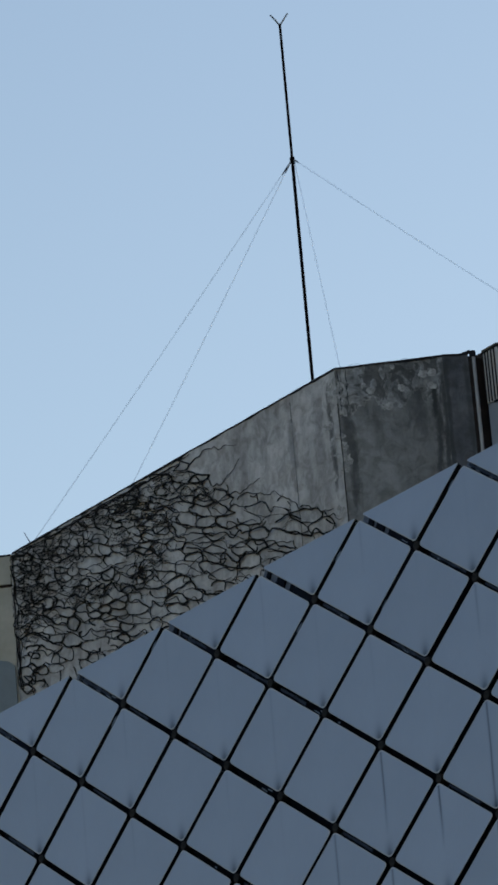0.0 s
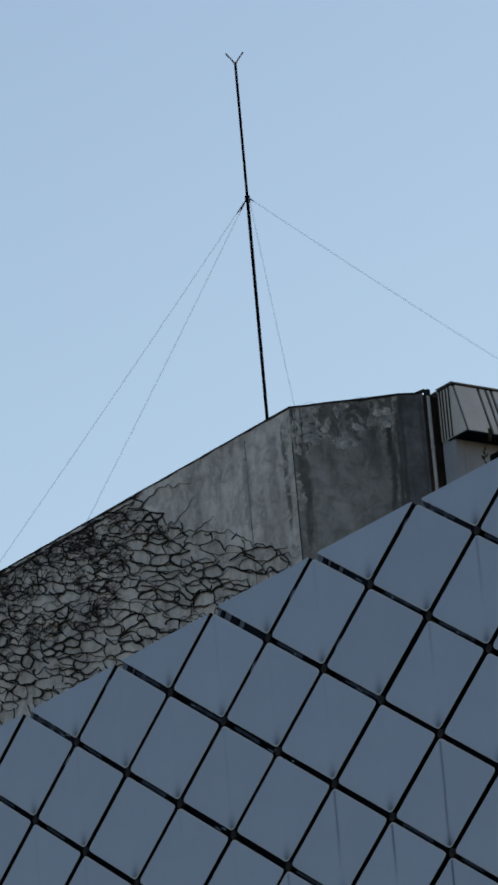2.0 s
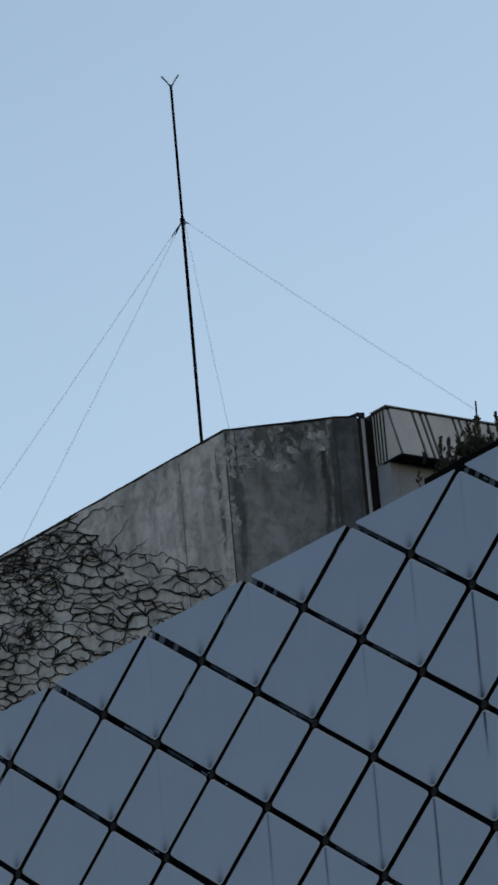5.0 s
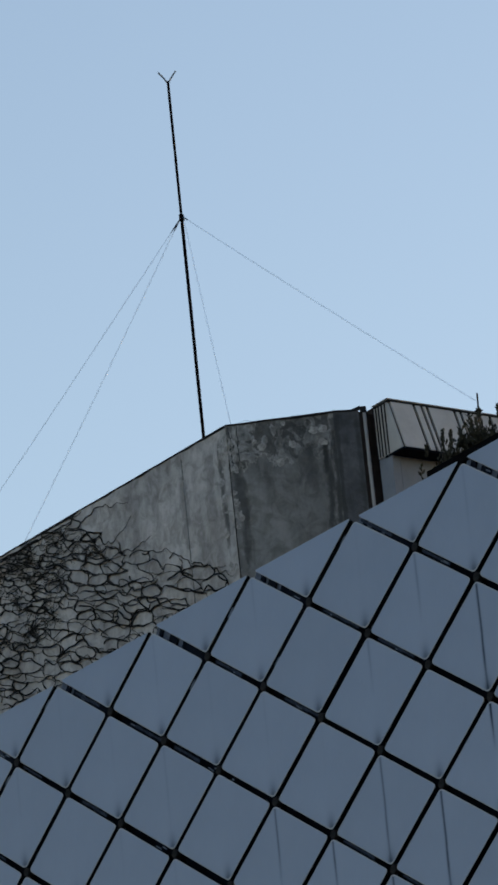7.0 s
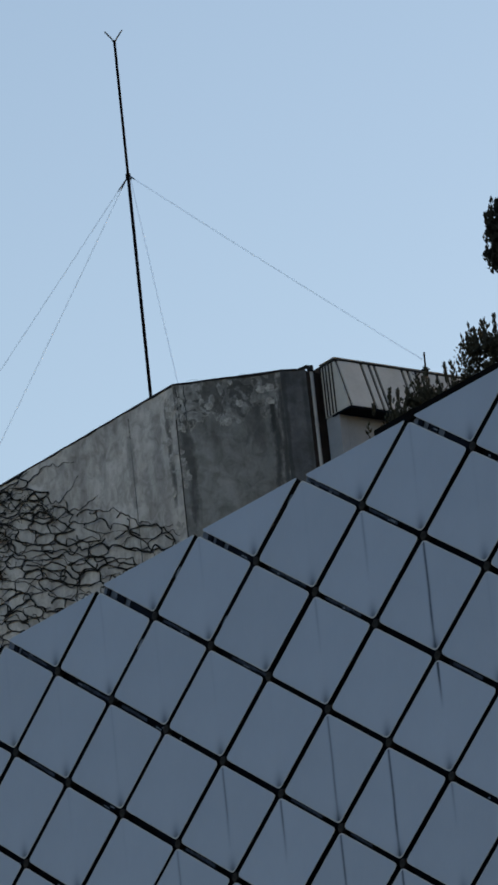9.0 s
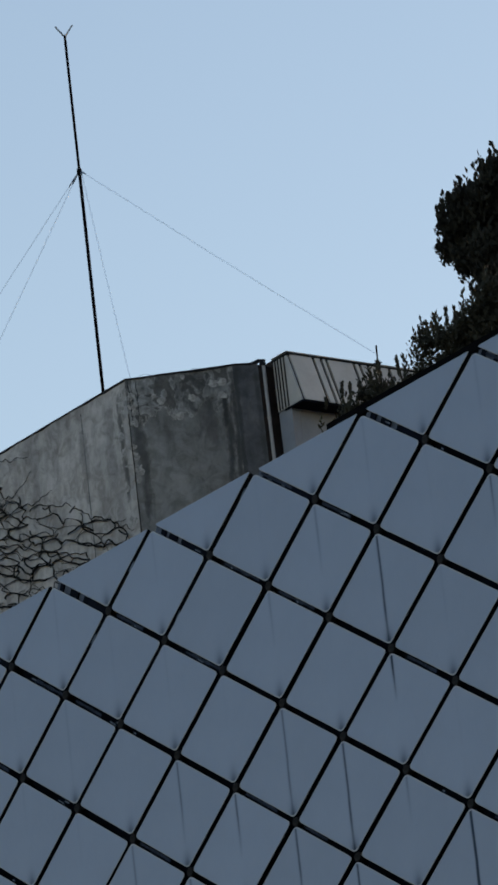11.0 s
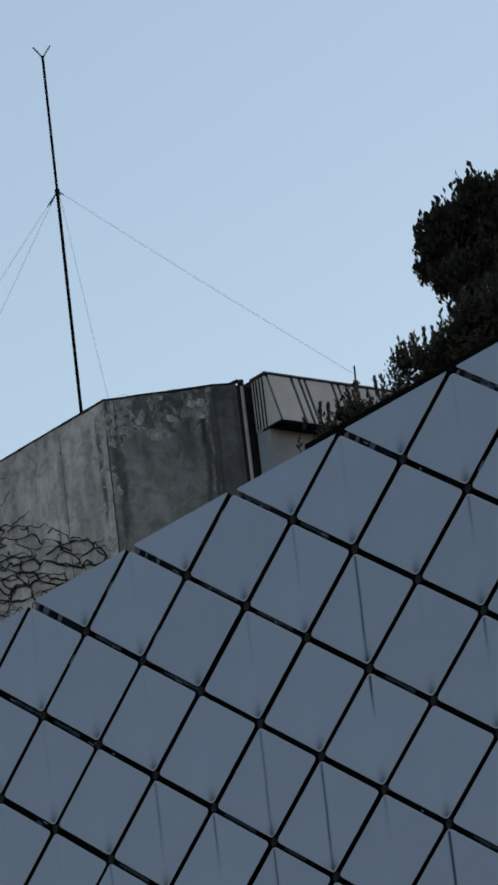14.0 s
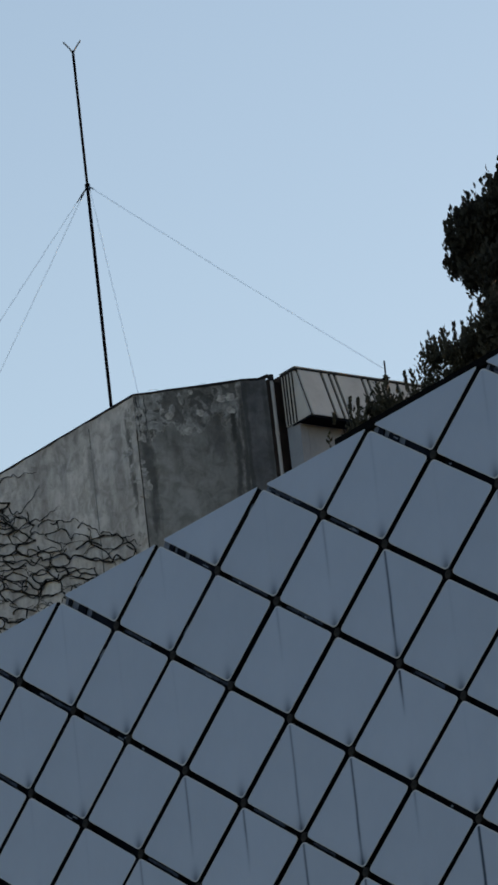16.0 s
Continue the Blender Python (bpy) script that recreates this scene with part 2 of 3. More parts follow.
def block(bm, x0, x1, y0, y1, z0, z1, bevel=0.0):
    r = bmesh.ops.create_cube(bm, size=1.0)
    for v in r["verts"]:
        v.co = Vector(((x0 + x1) / 2 + v.co.x * (x1 - x0), (y0 + y1) / 2 + v.co.y * (y1 - y0), (z0 + z1) / 2 + v.co.z * (z1 - z0)))
    if bevel:
        es = list({e for v in r["verts"] for e in v.link_edges})
        bmesh.ops.bevel(bm, geom=es, offset=bevel, segments=2, affect="EDGES")
    return bm


def boxed(*a, bevel=0.0):
    return block(bmesh.new(), *a, bevel=bevel)


def tube(bm, pts, radii, sides=6, cap=True):
    rings = []
    pts = [Vector(p) for p in pts]
    for i, p in enumerate(pts):
        d = (pts[min(i + 1, len(pts) - 1)] - pts[max(i - 1, 0)]).normalized()
        a = d.orthogonal().normalized() if i == 0 else (rings[-1][1] - d * rings[-1][1].dot(d)).normalized()
        b = d.cross(a)
        r = radii[i] if isinstance(radii, (list, tuple)) else radii
        rings.append(([bm.verts.new(p + (a * math.cos(k * math.tau / sides) + b * math.sin(k * math.tau / sides)) * r) for k in range(sides)], a))
    for (r0, _), (r1, _) in zip(rings, rings[1:]):
        for k in range(sides):
            bm.faces.new((r0[k], r0[(k + 1) % sides], r1[(k + 1) % sides], r1[k]))
    if cap:
        bm.faces.new(rings[0][0][::-1])
        bm.faces.new(rings[-1][0])
    return bm


def extruded(outline, depth, chamfer=0.006, edged=False):
    """A plate in the x-z plane, its face towards -y with a small chamfered edge."""
    bm = bmesh.new()
    c = Vector((sum(p[0] for p in outline) / len(outline), 0, sum(p[1] for p in outline) / len(outline)))
    rings = []
    for y, inset in ((depth, 0.0), (chamfer * 0.2 if edged else chamfer, 0.0), (0.0, chamfer)):
        ring = []
        for x, z in outline:
            p = Vector((x, y, z))
            way = Vector((c.x - x, 0, c.z - z)).normalized()
            ring.append(bm.verts.new(p + way * inset))
        rings.append(ring)
    n = len(outline)
    for side_, (r0, r1) in enumerate(zip(rings, rings[1:])):
        for k in range(n):
            bm.faces.new((r0[k], r0[(k + 1) % n], r1[(k + 1) % n], r1[k])).material_index = 2 - side_ if edged else 0
    bm.faces.new(rings[-1])
    bm.faces.new(rings[0][::-1])
    bmesh.ops.recalc_face_normals(bm, faces=bm.faces)
    return bm


def rounded(poly, inset, radius):
    """Corners of a convex polygon, drawn in by inset and rounded."""
    n = len(poly)
    area = sum(poly[k][0] * poly[(k + 1) % n][1] - poly[(k + 1) % n][0] * poly[k][1] for k in range(n))
    pts = [Vector(p) for p in (poly if area > 0 else poly[::-1])]
    moved = []
    for k in range(n):
        p0, p1, p2 = pts[k - 1], pts[k], pts[(k + 1) % n]
        d1, d2 = (p1 - p0).normalized(), (p2 - p1).normalized()
        n1, n2 = Vector((-d1.y, d1.x)), Vector((-d2.y, d2.x))
        moved.append(p1 + (n1 + n2) * (inset / (1 + n1.dot(n2))))
    out = []
    for k in range(n):
        p0, p1, p2 = moved[k - 1], moved[k], moved[(k + 1) % n]
        a, b = p1 + (p0 - p1).normalized() * radius, p1 + (p2 - p1).normalized() * radius
        for f in (0.0, 0.33, 0.67, 1.0):
            q = a.lerp(p1, f).lerp(p1.lerp(b, f), f)
            out.append((q.x, q.y))
    return out


def wall_run(name, a, b, z0, z1, thick, mat, ends=(0.0, 0.0)):
    """An upright wall between two plan points; its outer face looks to the right of a-b."""
    a, b = Vector((*a, 0)), Vector((*b, 0))
    d = (b - a).normalized()
    nrm = Vector((-d.y, d.x, 0))
    bm = bmesh.new()
    c = [a, b, b + nrm * thick + d * ends[1], a + nrm * thick + d * ends[0]]
    lo = [bm.verts.new((p.x, p.y, z0)) for p in c]
    hi = [bm.verts.new((p.x, p.y, z1)) for p in c]
    for k in range(4):
        bm.faces.new((lo[k], lo[(k + 1) % 4], hi[(k + 1) % 4], hi[k]))
    bm.faces.new(hi)
    bm.faces.new(lo[::-1])
    bmesh.ops.recalc_face_normals(bm, faces=bm.faces)
    return tagged(part(name, bm, mat), kind="structure")


# ---- ground and carcass ----
bm = bmesh.new()
bmesh.ops.create_grid(bm, x_segments=2, y_segments=2, size=3000)
tagged(part("ground", bm, M_GROUND), "grey asphalt ground round the building", "ground", kind="structure")
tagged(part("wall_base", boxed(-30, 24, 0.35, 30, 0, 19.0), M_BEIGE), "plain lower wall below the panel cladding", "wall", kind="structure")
tagged(part("wall_backing", boxed(-30, 24, 0.55, 0.8, 19.0, TOP - 0.25), M_INNER), "dark board wall behind the cladding joints", "wall", kind="structure")
tagged(part("floor", boxed(-30, 24, 0.8, 30, DECK - 0.3, DECK), M_TAR), "dark bitumen roof terrace behind the cladding", "roof terrace", kind="structure")
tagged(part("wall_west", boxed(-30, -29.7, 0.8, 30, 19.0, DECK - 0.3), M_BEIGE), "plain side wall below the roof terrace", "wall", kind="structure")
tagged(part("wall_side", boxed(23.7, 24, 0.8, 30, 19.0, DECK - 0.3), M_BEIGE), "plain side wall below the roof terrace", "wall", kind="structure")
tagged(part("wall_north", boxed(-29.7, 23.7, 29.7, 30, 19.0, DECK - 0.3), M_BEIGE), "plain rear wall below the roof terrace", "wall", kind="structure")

# ---- old concrete block ----
wall_run("wall_left", (-14.5, WALL_Y), CORNER, DECK, WALL_TOP, 0.25, M_CONC)["label"] = "weathered grey concrete wall overgrown with dry vines"
wall_run("wall_right", CORNER, BEND, DECK, WALL_TOP, 0.25, M_CONC_SHADED)["label"] = "stained concrete wall, base toned for its shaded side, with flaking plaster along its top"
wall_run("wall_facet", BEND, FACET, DECK, WALL_TOP, 0.25, M_CONC_FACET)["label"] = "narrow dark concrete wall with darker runs beside a pale pipe"
wall_run("wall_back", (-3.7, 16), (-14.5, 16), DECK, WALL_TOP, 0.25, M_CONC)["label"] = "weathered concrete rear wall of the roof block"
wall_run("wall_far", (-14.5, 15.74), (-14.5, 7.27), DECK, WALL_TOP, 0.25, M_CONC)["label"] = "weathered concrete side wall of the roof block"
tagged(part("roof_deck", boxed(-13.9, -3.9, 8.9, 15.7, 34.4, 34.6), M_TAR), "flat bitumen roof behind the concrete parapet", "roof", kind="structure")


def coping(name, a, b, ext=0.02):
    a, b = Vector((*a, 0)), Vector((*b, 0))
    d = (b - a).normalized()
    n = Vector((-d.y, d.x, 0))
    rng = random.Random(name)
    bm = bmesh.new()
    steps = max(3, int((b - a).length / 0.25))
    rings = []
    for k in range(steps + 1):
        p = a.lerp(b, k / steps)
        j = rng.uniform(-0.008, 0.008)
        prof = ((-0.012 + j, -0.018 + 2 * j), (-0.016 + j, 0.006), (0.0, 0.016 + j), (0.26, 0.016), (0.28, -0.03))
        rings.append([bm.verts.new(p + n * o + Vector((0, 0, WALL_TOP + 0.002 + h))) for o, h in prof])
    for r0, r1 in zip(rings, rings[1:]):
        for k in range(5):
            bm.faces.new((r0[k], r0[(k + 1) % 5], r1[(k + 1) % 5], r1[k]))
    bm.faces.new(rings[0][::-1]), bm.faces.new(rings[-1])
    bmesh.ops.recalc_face_normals(bm, faces=bm.faces)
    return tagged(part(name, bm, M_TAR), "thin black roofing felt edge on the parapet", "coping", kind="structure")


coping("trim_left", (-14.3, WALL_Y), CORNER)
coping("trim_right", CORNER, BEND)
coping("trim_facet", BEND, FACET)

# pale pipe and dark recess between the concrete block and the metal roof
pipe = tagged(new("downpipe"), "pale grey downpipe against a dark recess", "pipe")
pipe.location = (-3.492, 8.727, DECK)
bm = bmesh.new()
tube(bm, [(0, 0, 0), (0, 0, 8.12)], 0.040, 12)
part("pipe", bm, M_PIPE, pipe, smooth=True)
bm = bmesh.new()
tube(bm, [(0, 0, 8.10), (0, 0, 8.2)], 0.052, 12)
part("pipe_head", bm, M_TAR, pipe)
for z in (1.5, 3.4, 5.3, 7.2):
    bm = bmesh.new()
    tube(bm, [(0, 0, z), (0, 0, z + 0.05)], 0.047, 12)
    part("clip", bm, M_PIPE, pipe)
bm = bmesh.new()
tube(bm, [(-0.30, -0.30, 8.13), (-0.16, -0.14, 8.16), (-0.04, -0.03, 8.2), (0.0, 0.0, 8.17)], [0.02, 0.03, 0.032, 0.03], 8)
part("gutter_outlet", bm, M_TAR, pipe, "black outlet from the parapet gutter")
wall_run("wall_return", FACET, (-3.5, 8.98), DECK, 35.3, 0.1, M_DARK)["label"] = "dark brown side of a narrow recess"
wall_run("wall_recess", (-3.76, 8.98), (-3.3, 8.98), DECK, 35.45, 0.15, M_DARK)["label"] = "dark brown wall at the back of a narrow recess"

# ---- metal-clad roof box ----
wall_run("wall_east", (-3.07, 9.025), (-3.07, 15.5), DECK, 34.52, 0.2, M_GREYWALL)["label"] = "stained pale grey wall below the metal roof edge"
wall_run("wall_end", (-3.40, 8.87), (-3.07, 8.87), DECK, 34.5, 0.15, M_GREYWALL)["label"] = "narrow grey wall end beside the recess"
skirt = tagged(new("metal_roof_skirt"), "sloping grey sheet metal roof skirt with dark seams", "roof edge")
skirt.location = (-3.2, 8.85, 34.5)


def slope(bm, y0, y1, out, z0=0.0, z1=0.84, x_top=0.20, x_bot=0.48):
    c = [(x_bot, z0), (x_top, z1), (x_top - 0.03, z1), (x_bot - 0.03, z0)]
    f = [bm.verts.new((x + out, y0, z)) for x, z in c]
    g = [bm.verts.new((x + out, y1, z)) for x, z in c]
    for k in range(4):
        bm.faces.new((f[k], f[(k + 1) % 4], g[(k + 1) % 4], g[k]))
    bm.faces.new(f[::-1]), bm.faces.new(g)
    bmesh.ops.recalc_face_normals(bm, faces=bm.faces)
    return bm


part("backing", slope(bmesh.new(), 0.02, 6.6, -0.04), M_DARK, skirt)
cuts = [0.02, 0.50, 0.655, 0.76, 1.30, 1.42, 1.58, 2.0, 2.2, 2.75, 2.98, 3.5, 3.75, 4.3, 4.6, 5.2, 5.5, 6.1, 6.6]
for a, b in zip(cuts, cuts[1:]):
    part("sheet", slope(bmesh.new(), a + 0.028, b - 0.028, 0.0), M_SHEET, skirt)
part("soffit", boxed(-0.02, 0.465, 0.0, 6.6, -0.03, 0.0), M_INNER, skirt, "dark underside")
part("top", boxed(-0.2, 0.2, 0.0, 6.6, 0.83, 0.87), M_TAR, skirt)
bm = bmesh.new()
e = [(-0.18, 0.0), (0.44, 0.0), (0.17, 0.83), (-0.18, 0.83)]
lo = [bm.verts.new((x, -0.005, z)) for x, z in e]
hi = [bm.verts.new((x, 0.03, z)) for x, z in e]
for k in range(4):
    bm.faces.new((lo[k], lo[(k + 1) % 4], hi[(k + 1) % 4], hi[k]))
bm.faces.new(lo[::-1]), bm.faces.new(hi)
bmesh.ops.recalc_face_normals(bm, faces=bm.faces)
part("end_sheet", bm, M_SHEET, skirt)
for x, z in ((-0.189, 0.0), (-0.12, 0.0), (-0.05, 0.0), (0.03, 0.0), (0.11, 0.0)):
    part("rib", boxed(x, x + 0.014, -0.03, -0.006, z, 0.83, bevel=0.004), M_DARK, skirt, "dark seam rib")
part("edge_trim", boxed(-0.19, 0.22, -0.035, 6.6, 0.872, 0.888, bevel=0.004), M_SHEET, skirt)

# ---- neighbouring stucco wall with a shutter ----
NEAR, FAR = Vector((-16.2, 4.85)), Vector((-14.38, 7.02))
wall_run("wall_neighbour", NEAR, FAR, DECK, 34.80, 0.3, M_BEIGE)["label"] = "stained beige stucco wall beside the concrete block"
side = (FAR - NEAR).normalized()
proud = Vector((side.y, -side.x)) * 0.035
wall_run("trim_neighbour", NEAR + proud, FAR + proud, 34.81, 35.30, 0.4, M_BEIGE)["label"] = "projecting beige coping course with a shadow strip below it"
wall_run("trim_neighbour_top", NEAR + proud * 1.3, FAR + proud * 1.3, 35.305, 35.33, 0.42, M_TAR)["label"] = "dark felt on the beige coping"
# the shadow under the coping, built as a dark strip
wall_run("trim_neighbour_drip", NEAR + proud * 0.6, FAR + proud * 0.6, 34.77, 34.808, 0.1, M_DARK)["label"] = "dark strip in place of the coping's shadow"
arch = tagged(new("arched_shutter"), "blue-grey shutter with an arched top on the beige wall", "shutter")
arch.matrix_basis = pose(FAR.x, FAR.y, DECK, 0, 0, math.degrees(math.atan2(side.y, side.x))) @ Matrix.Translation((0, -0.05, 0))
top_edge = [(-1.5 + 1.44 * k / 14, 6.32 - 0.55 * (abs(k / 14 - 0.55) ** 2.2) - (0.05 if k == 14 else 0)) for k in range(15)]
part("leaf_board", extruded([(-1.5, 0.0), (-0.06, 0.0)] + top_edge[::-1], 0.045), M_TANK, arch)

# ---- mast with guy wires ----
mast = tagged(new("antenna_mast"), "thin black antenna mast held by guy wires", "antenna mast")
mast.location = (-7.43, 8.5, 34.6)
bm = bmesh.new()
tube(bm, [(0, 0, 0), (0, 0, 5.5)], 0.0275, 10)
part("lower_pole", bm, M_MAST, mast, smooth=True)
bm = bmesh.new()
tube(bm, [(0, 0, 5.4), (0, 0, 7.92)], 0.0225, 10)
part("upper_pole", bm, M_MAST, mast, smooth=True)
bm = bmesh.new()
tube(bm, [(0, 0, 5.44), (0, 0, 5.54)], 0.042, 10)
part("collar", bm, M_MAST, mast)
part("base_plate", boxed(-0.2, 0.2, -0.2, 0.2, 0, 0.02), M_STEEL_SHADE, mast)
for sx in (-1, 1):
    bm = bmesh.new()
    tube(bm, [(0, 0, 7.88), (sx * 0.03, sx * 0.045, 7.97), (sx * 0.085, sx * 0.115, 8.09)], 0.014, 6)
    part("fork_arm", bm, M_TANK, mast)
ANCHORS = [(-13.88, 7.15, 35.4), (-10.9, 7.15, 35.37), (-5.94, 8.03, 35.4), (-2.98, 10.58, 35.57)]
for k, a in enumerate(ANCHORS):
    end = Vector(a) - mast.location
    start = Vector((0.05 if k > 1 else -0.05, 0, 5.48))
    pts = []
    for j in range(13):
        f = j / 12
        q = start.lerp(end, f)
        q.z -= 0.025 * math.sin(f * math.pi)
        pts.append(q)
    bm = bmesh.new()
    tube(bm, pts, 0.013, 6)
    wire = part("guy_wire", bm, M_WIRE, mast, smooth=True)
    # strainer at the upper end
    a, b = pts[0], pts[0].lerp(pts[1], 0.42 if k < 2 else 0.2)
    bm = bmesh.new()
    tube(bm, [a, a.lerp(b, 0.35), a.lerp(b, 0.65), b], [0.007, 0.012, 0.012, 0.006], 6)
    part("strainer", bm, M_STEEL_SHADE, wire, "dark wire strainer")

post = tagged(new("anchor_post"), "short dark steel anchor post on the roof edge", "post")
post.location = (-2.925, 10.58, 35.37)
bm = bmesh.new()
tube(bm, [(0, 0, 0), (0.01, 0, 0.3)], 0.014, 8)
part("post", bm, M_STEEL_SHADE, post)
part("foot", boxed(-0.05, 0.05, -0.05, 0.05, 0, 0.015), M_STEEL_SHADE, post)

stake = tagged(new("anchor_stake"), "thin leaning steel stake at a guy wire's end", "stake")
stake.location = (-13.88, 7.15, WALL_TOP + 0.015)
bm = bmesh.new()
tube(bm, [(0, 0, 0), (-0.04, -0.06, 0.12), (-0.075, -0.11, 0.25)], [0.010, 0.008, 0.006], 6)
part("rod", bm, M_GALV_GLINT, stake)
part("foot", boxed(-0.03, 0.03, -0.03, 0.03, 0, 0.012), M_STEEL_SHADE, stake)

# ---- plants ----
def leaf(verts, faces, at, way, size, rng, wide=0.5):
    way = way.normalized()
    side = way.cross(Vector((rng.uniform(-1, 1), rng.uniform(-1, 1), rng.uniform(-1, 1)))).normalized()
    up = way.cross(side)
    k = len(verts)
    verts += [at, at + way * size * 0.5 + side * size * wide * 0.5 + up * size * 0.08, at + way * size, at + way * size * 0.5 - side * size * wide * 0.5 + up * size * 0.08]
    faces.append((k, k + 1, k + 2, k + 3))


def leaves_part(name, verts, faces, mat, parent):
    me = bpy.data.meshes.new(name)
    me.from_pydata([tuple(v) for v in verts], [], faces)
    me.materials.append(mat)
    ob = new(name, me)
    ob.parent = parent
    ob["kind"] = "stuff"
    return ob


def ball_point(rng):
    while True:
        p = Vector((rng.uniform(-1, 1), rng.uniform(-1, 1), rng.uniform(-1, 1)))
        if p.length < 1:
            return p


def tree(at, lobes, seed):
    rng = random.Random(seed)
    root = tagged(new("tree"), "dense dark evergreen tree growing from the roof terrace", "tree")
    root.location = at
    fork = Vector((0.1, 0.1, 2.6))
    bm = bmesh.new()
    tube(bm, [(0, 0, 0), (0.05, 0.02, 1.2), fork, fork + Vector((0, 0, 1.2))], [0.2, 0.16, 0.13, 0.07], 10)
    part("trunk", bm, M_BARK, root, smooth=True)
    verts, faces = [], []
    for c, r, count in lobes:
        c = Vector(c) - Vector(at)
        bm = bmesh.new()
        tube(bm, [fork - Vector((0, 0, 0.3)), fork.lerp(c, 0.5) + Vector((0, 0, 0.15)), c], [0.08, 0.05, 0.02], 7)
        part("limb", bm, M_BARK, root)
        # clumps of leaves over the lobe, with gaps between them
        for _ in range(count):
            d = ball_point(rng).normalized()
            q = c + d * r * (rng.uniform(0.3, 1.0) ** 0.5) * (1.0 + 0.22 * noise.noise(d * 2.6 + c))
            if noise.noise((q + root.location) * 3.4) > 0.22:
                continue
            for _ in range(10):
                o = q + ball_point(rng) * 0.085
                leaf(verts, faces, o, ball_point(rng) * 0.8 + Vector((0, 0, 0.8)), rng.uniform(0.07, 0.12), rng, 0.5)
        # upright shoots with a few separate leaves past the outline
        for _ in range(count // 5):
            d = ball_point(rng).normalized()
            d.z = abs(d.z) * 0.9 + 0.1
            q = c + d.normalized() * r * 0.95
            lean = Vector((rng.uniform(-0.25, 0.25), rng.uniform(-0.25, 0.25), 1))
            for j in range(rng.randint(2, 5)):
                leaf(verts, faces, q + lean * 0.06 * j + ball_point(rng) * 0.025, ball_point(rng) * 0.6 + Vector((0, 0, 1.2)), rng.uniform(0.08, 0.13), rng, 0.62)
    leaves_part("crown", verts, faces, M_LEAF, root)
    return root


tree((9.9, 2.8, DECK), [
    ((9.18, 2.35, 31.99), 0.23, 157), ((8.72, 2.70, 31.85), 0.23, 157), ((9.35, 2.50, 32.11), 0.30, 228),
    ((9.19, 2.60, 31.53), 0.32, 257), ((10.12, 2.40, 32.15), 0.33, 257), ((9.53, 2.75, 31.94), 0.42, 343),
    ((9.73, 2.60, 31.26), 0.44, 343), ((9.67, 2.50, 30.81), 0.33, 228), ((10.43, 2.70, 31.98), 0.45, 257),
    ((10.29, 2.80, 31.32), 0.59, 286), ((10.27, 2.60, 30.57), 0.52, 228)], 5)


def shrub(name, label, stretch, seed, shoots=()):
    """stretch: x, height and depth steps of a low planting along the cladding's edge."""
    rng = random.Random(seed)
    root = tagged(new(name), label, "shrub")
    root.location = (stretch[0][0], 0.9, TOP - 0.9)
    verts, faces = [], []
    for (xa, ha, na), (xb, hb, nb) in zip(stretch, stretch[1:]):
        for _ in range(int(na * abs(xb - xa))):
            f = rng.random()
            x, h = xa + (xb - xa) * f, ha + (hb - ha) * f
            y = rng.uniform(0.25, 1.4)
            hump = 0.88 + 0.20 * noise.noise((x * 2.2, y * 2, seed))
            top = TOP - 0.9 + (h + 0.9) * hump * (1 - 0.1 * y)
            z = rng.uniform(TOP - 0.6, top) if rng.random() < 0.65 else top
            q = Vector((x, y, z)) - root.location
            for _ in range(12):
                leaf(verts, faces, q + ball_point(rng) * 0.10, ball_point(rng) + Vector((0, 0, 0.8)), rng.uniform(0.04, 0.075), rng, 0.6)
            if rng.random() < 0.10:
                lean = Vector((rng.uniform(-0.2, 0.2), rng.uniform(-0.2, 0.2), 1))
                q.z = top - root.location.z
                for j in range(rng.randint(5, 13)):
                    leaf(verts, faces, q + lean * 0.026 * j + ball_point(rng) * 0.015, ball_point(rng) * 0.7 + Vector((0, 0, 1.0)), rng.uniform(0.06, 0.11), rng, 0.42)
    # upright shoots, thick with leaves
    for x, low, high in shoots:
        q = Vector((x, 1.0, low)) - root.location
        lean = Vector((rng.uniform(-0.12, 0.12), rng.uniform(-0.12, 0.12), 1))
        for j in range(int((high - low) * 520)):
            leaf(verts, faces, q + lean * rng.uniform(0, high - low - 0.03) + ball_point(rng) * 0.022, ball_point(rng) * 0.5 + Vector((0, 0, 1.0)), rng.uniform(0.03, 0.055), rng, 0.5)
    for k in range(10):
        x = rng.uniform(0.2, stretch[-1][0] - stretch[0][0])
        bm = bmesh.new()
        tube(bm, [(x, 0, -0.8), (x + rng.uniform(-0.1, 0.1), 0.05, -0.2), (x + rng.uniform(-0.2, 0.2), 0.1, 0.7)], [0.025, 0.02, 0.008], 6)
        part("stem", bm, M_BARK, root)
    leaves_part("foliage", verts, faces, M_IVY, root)


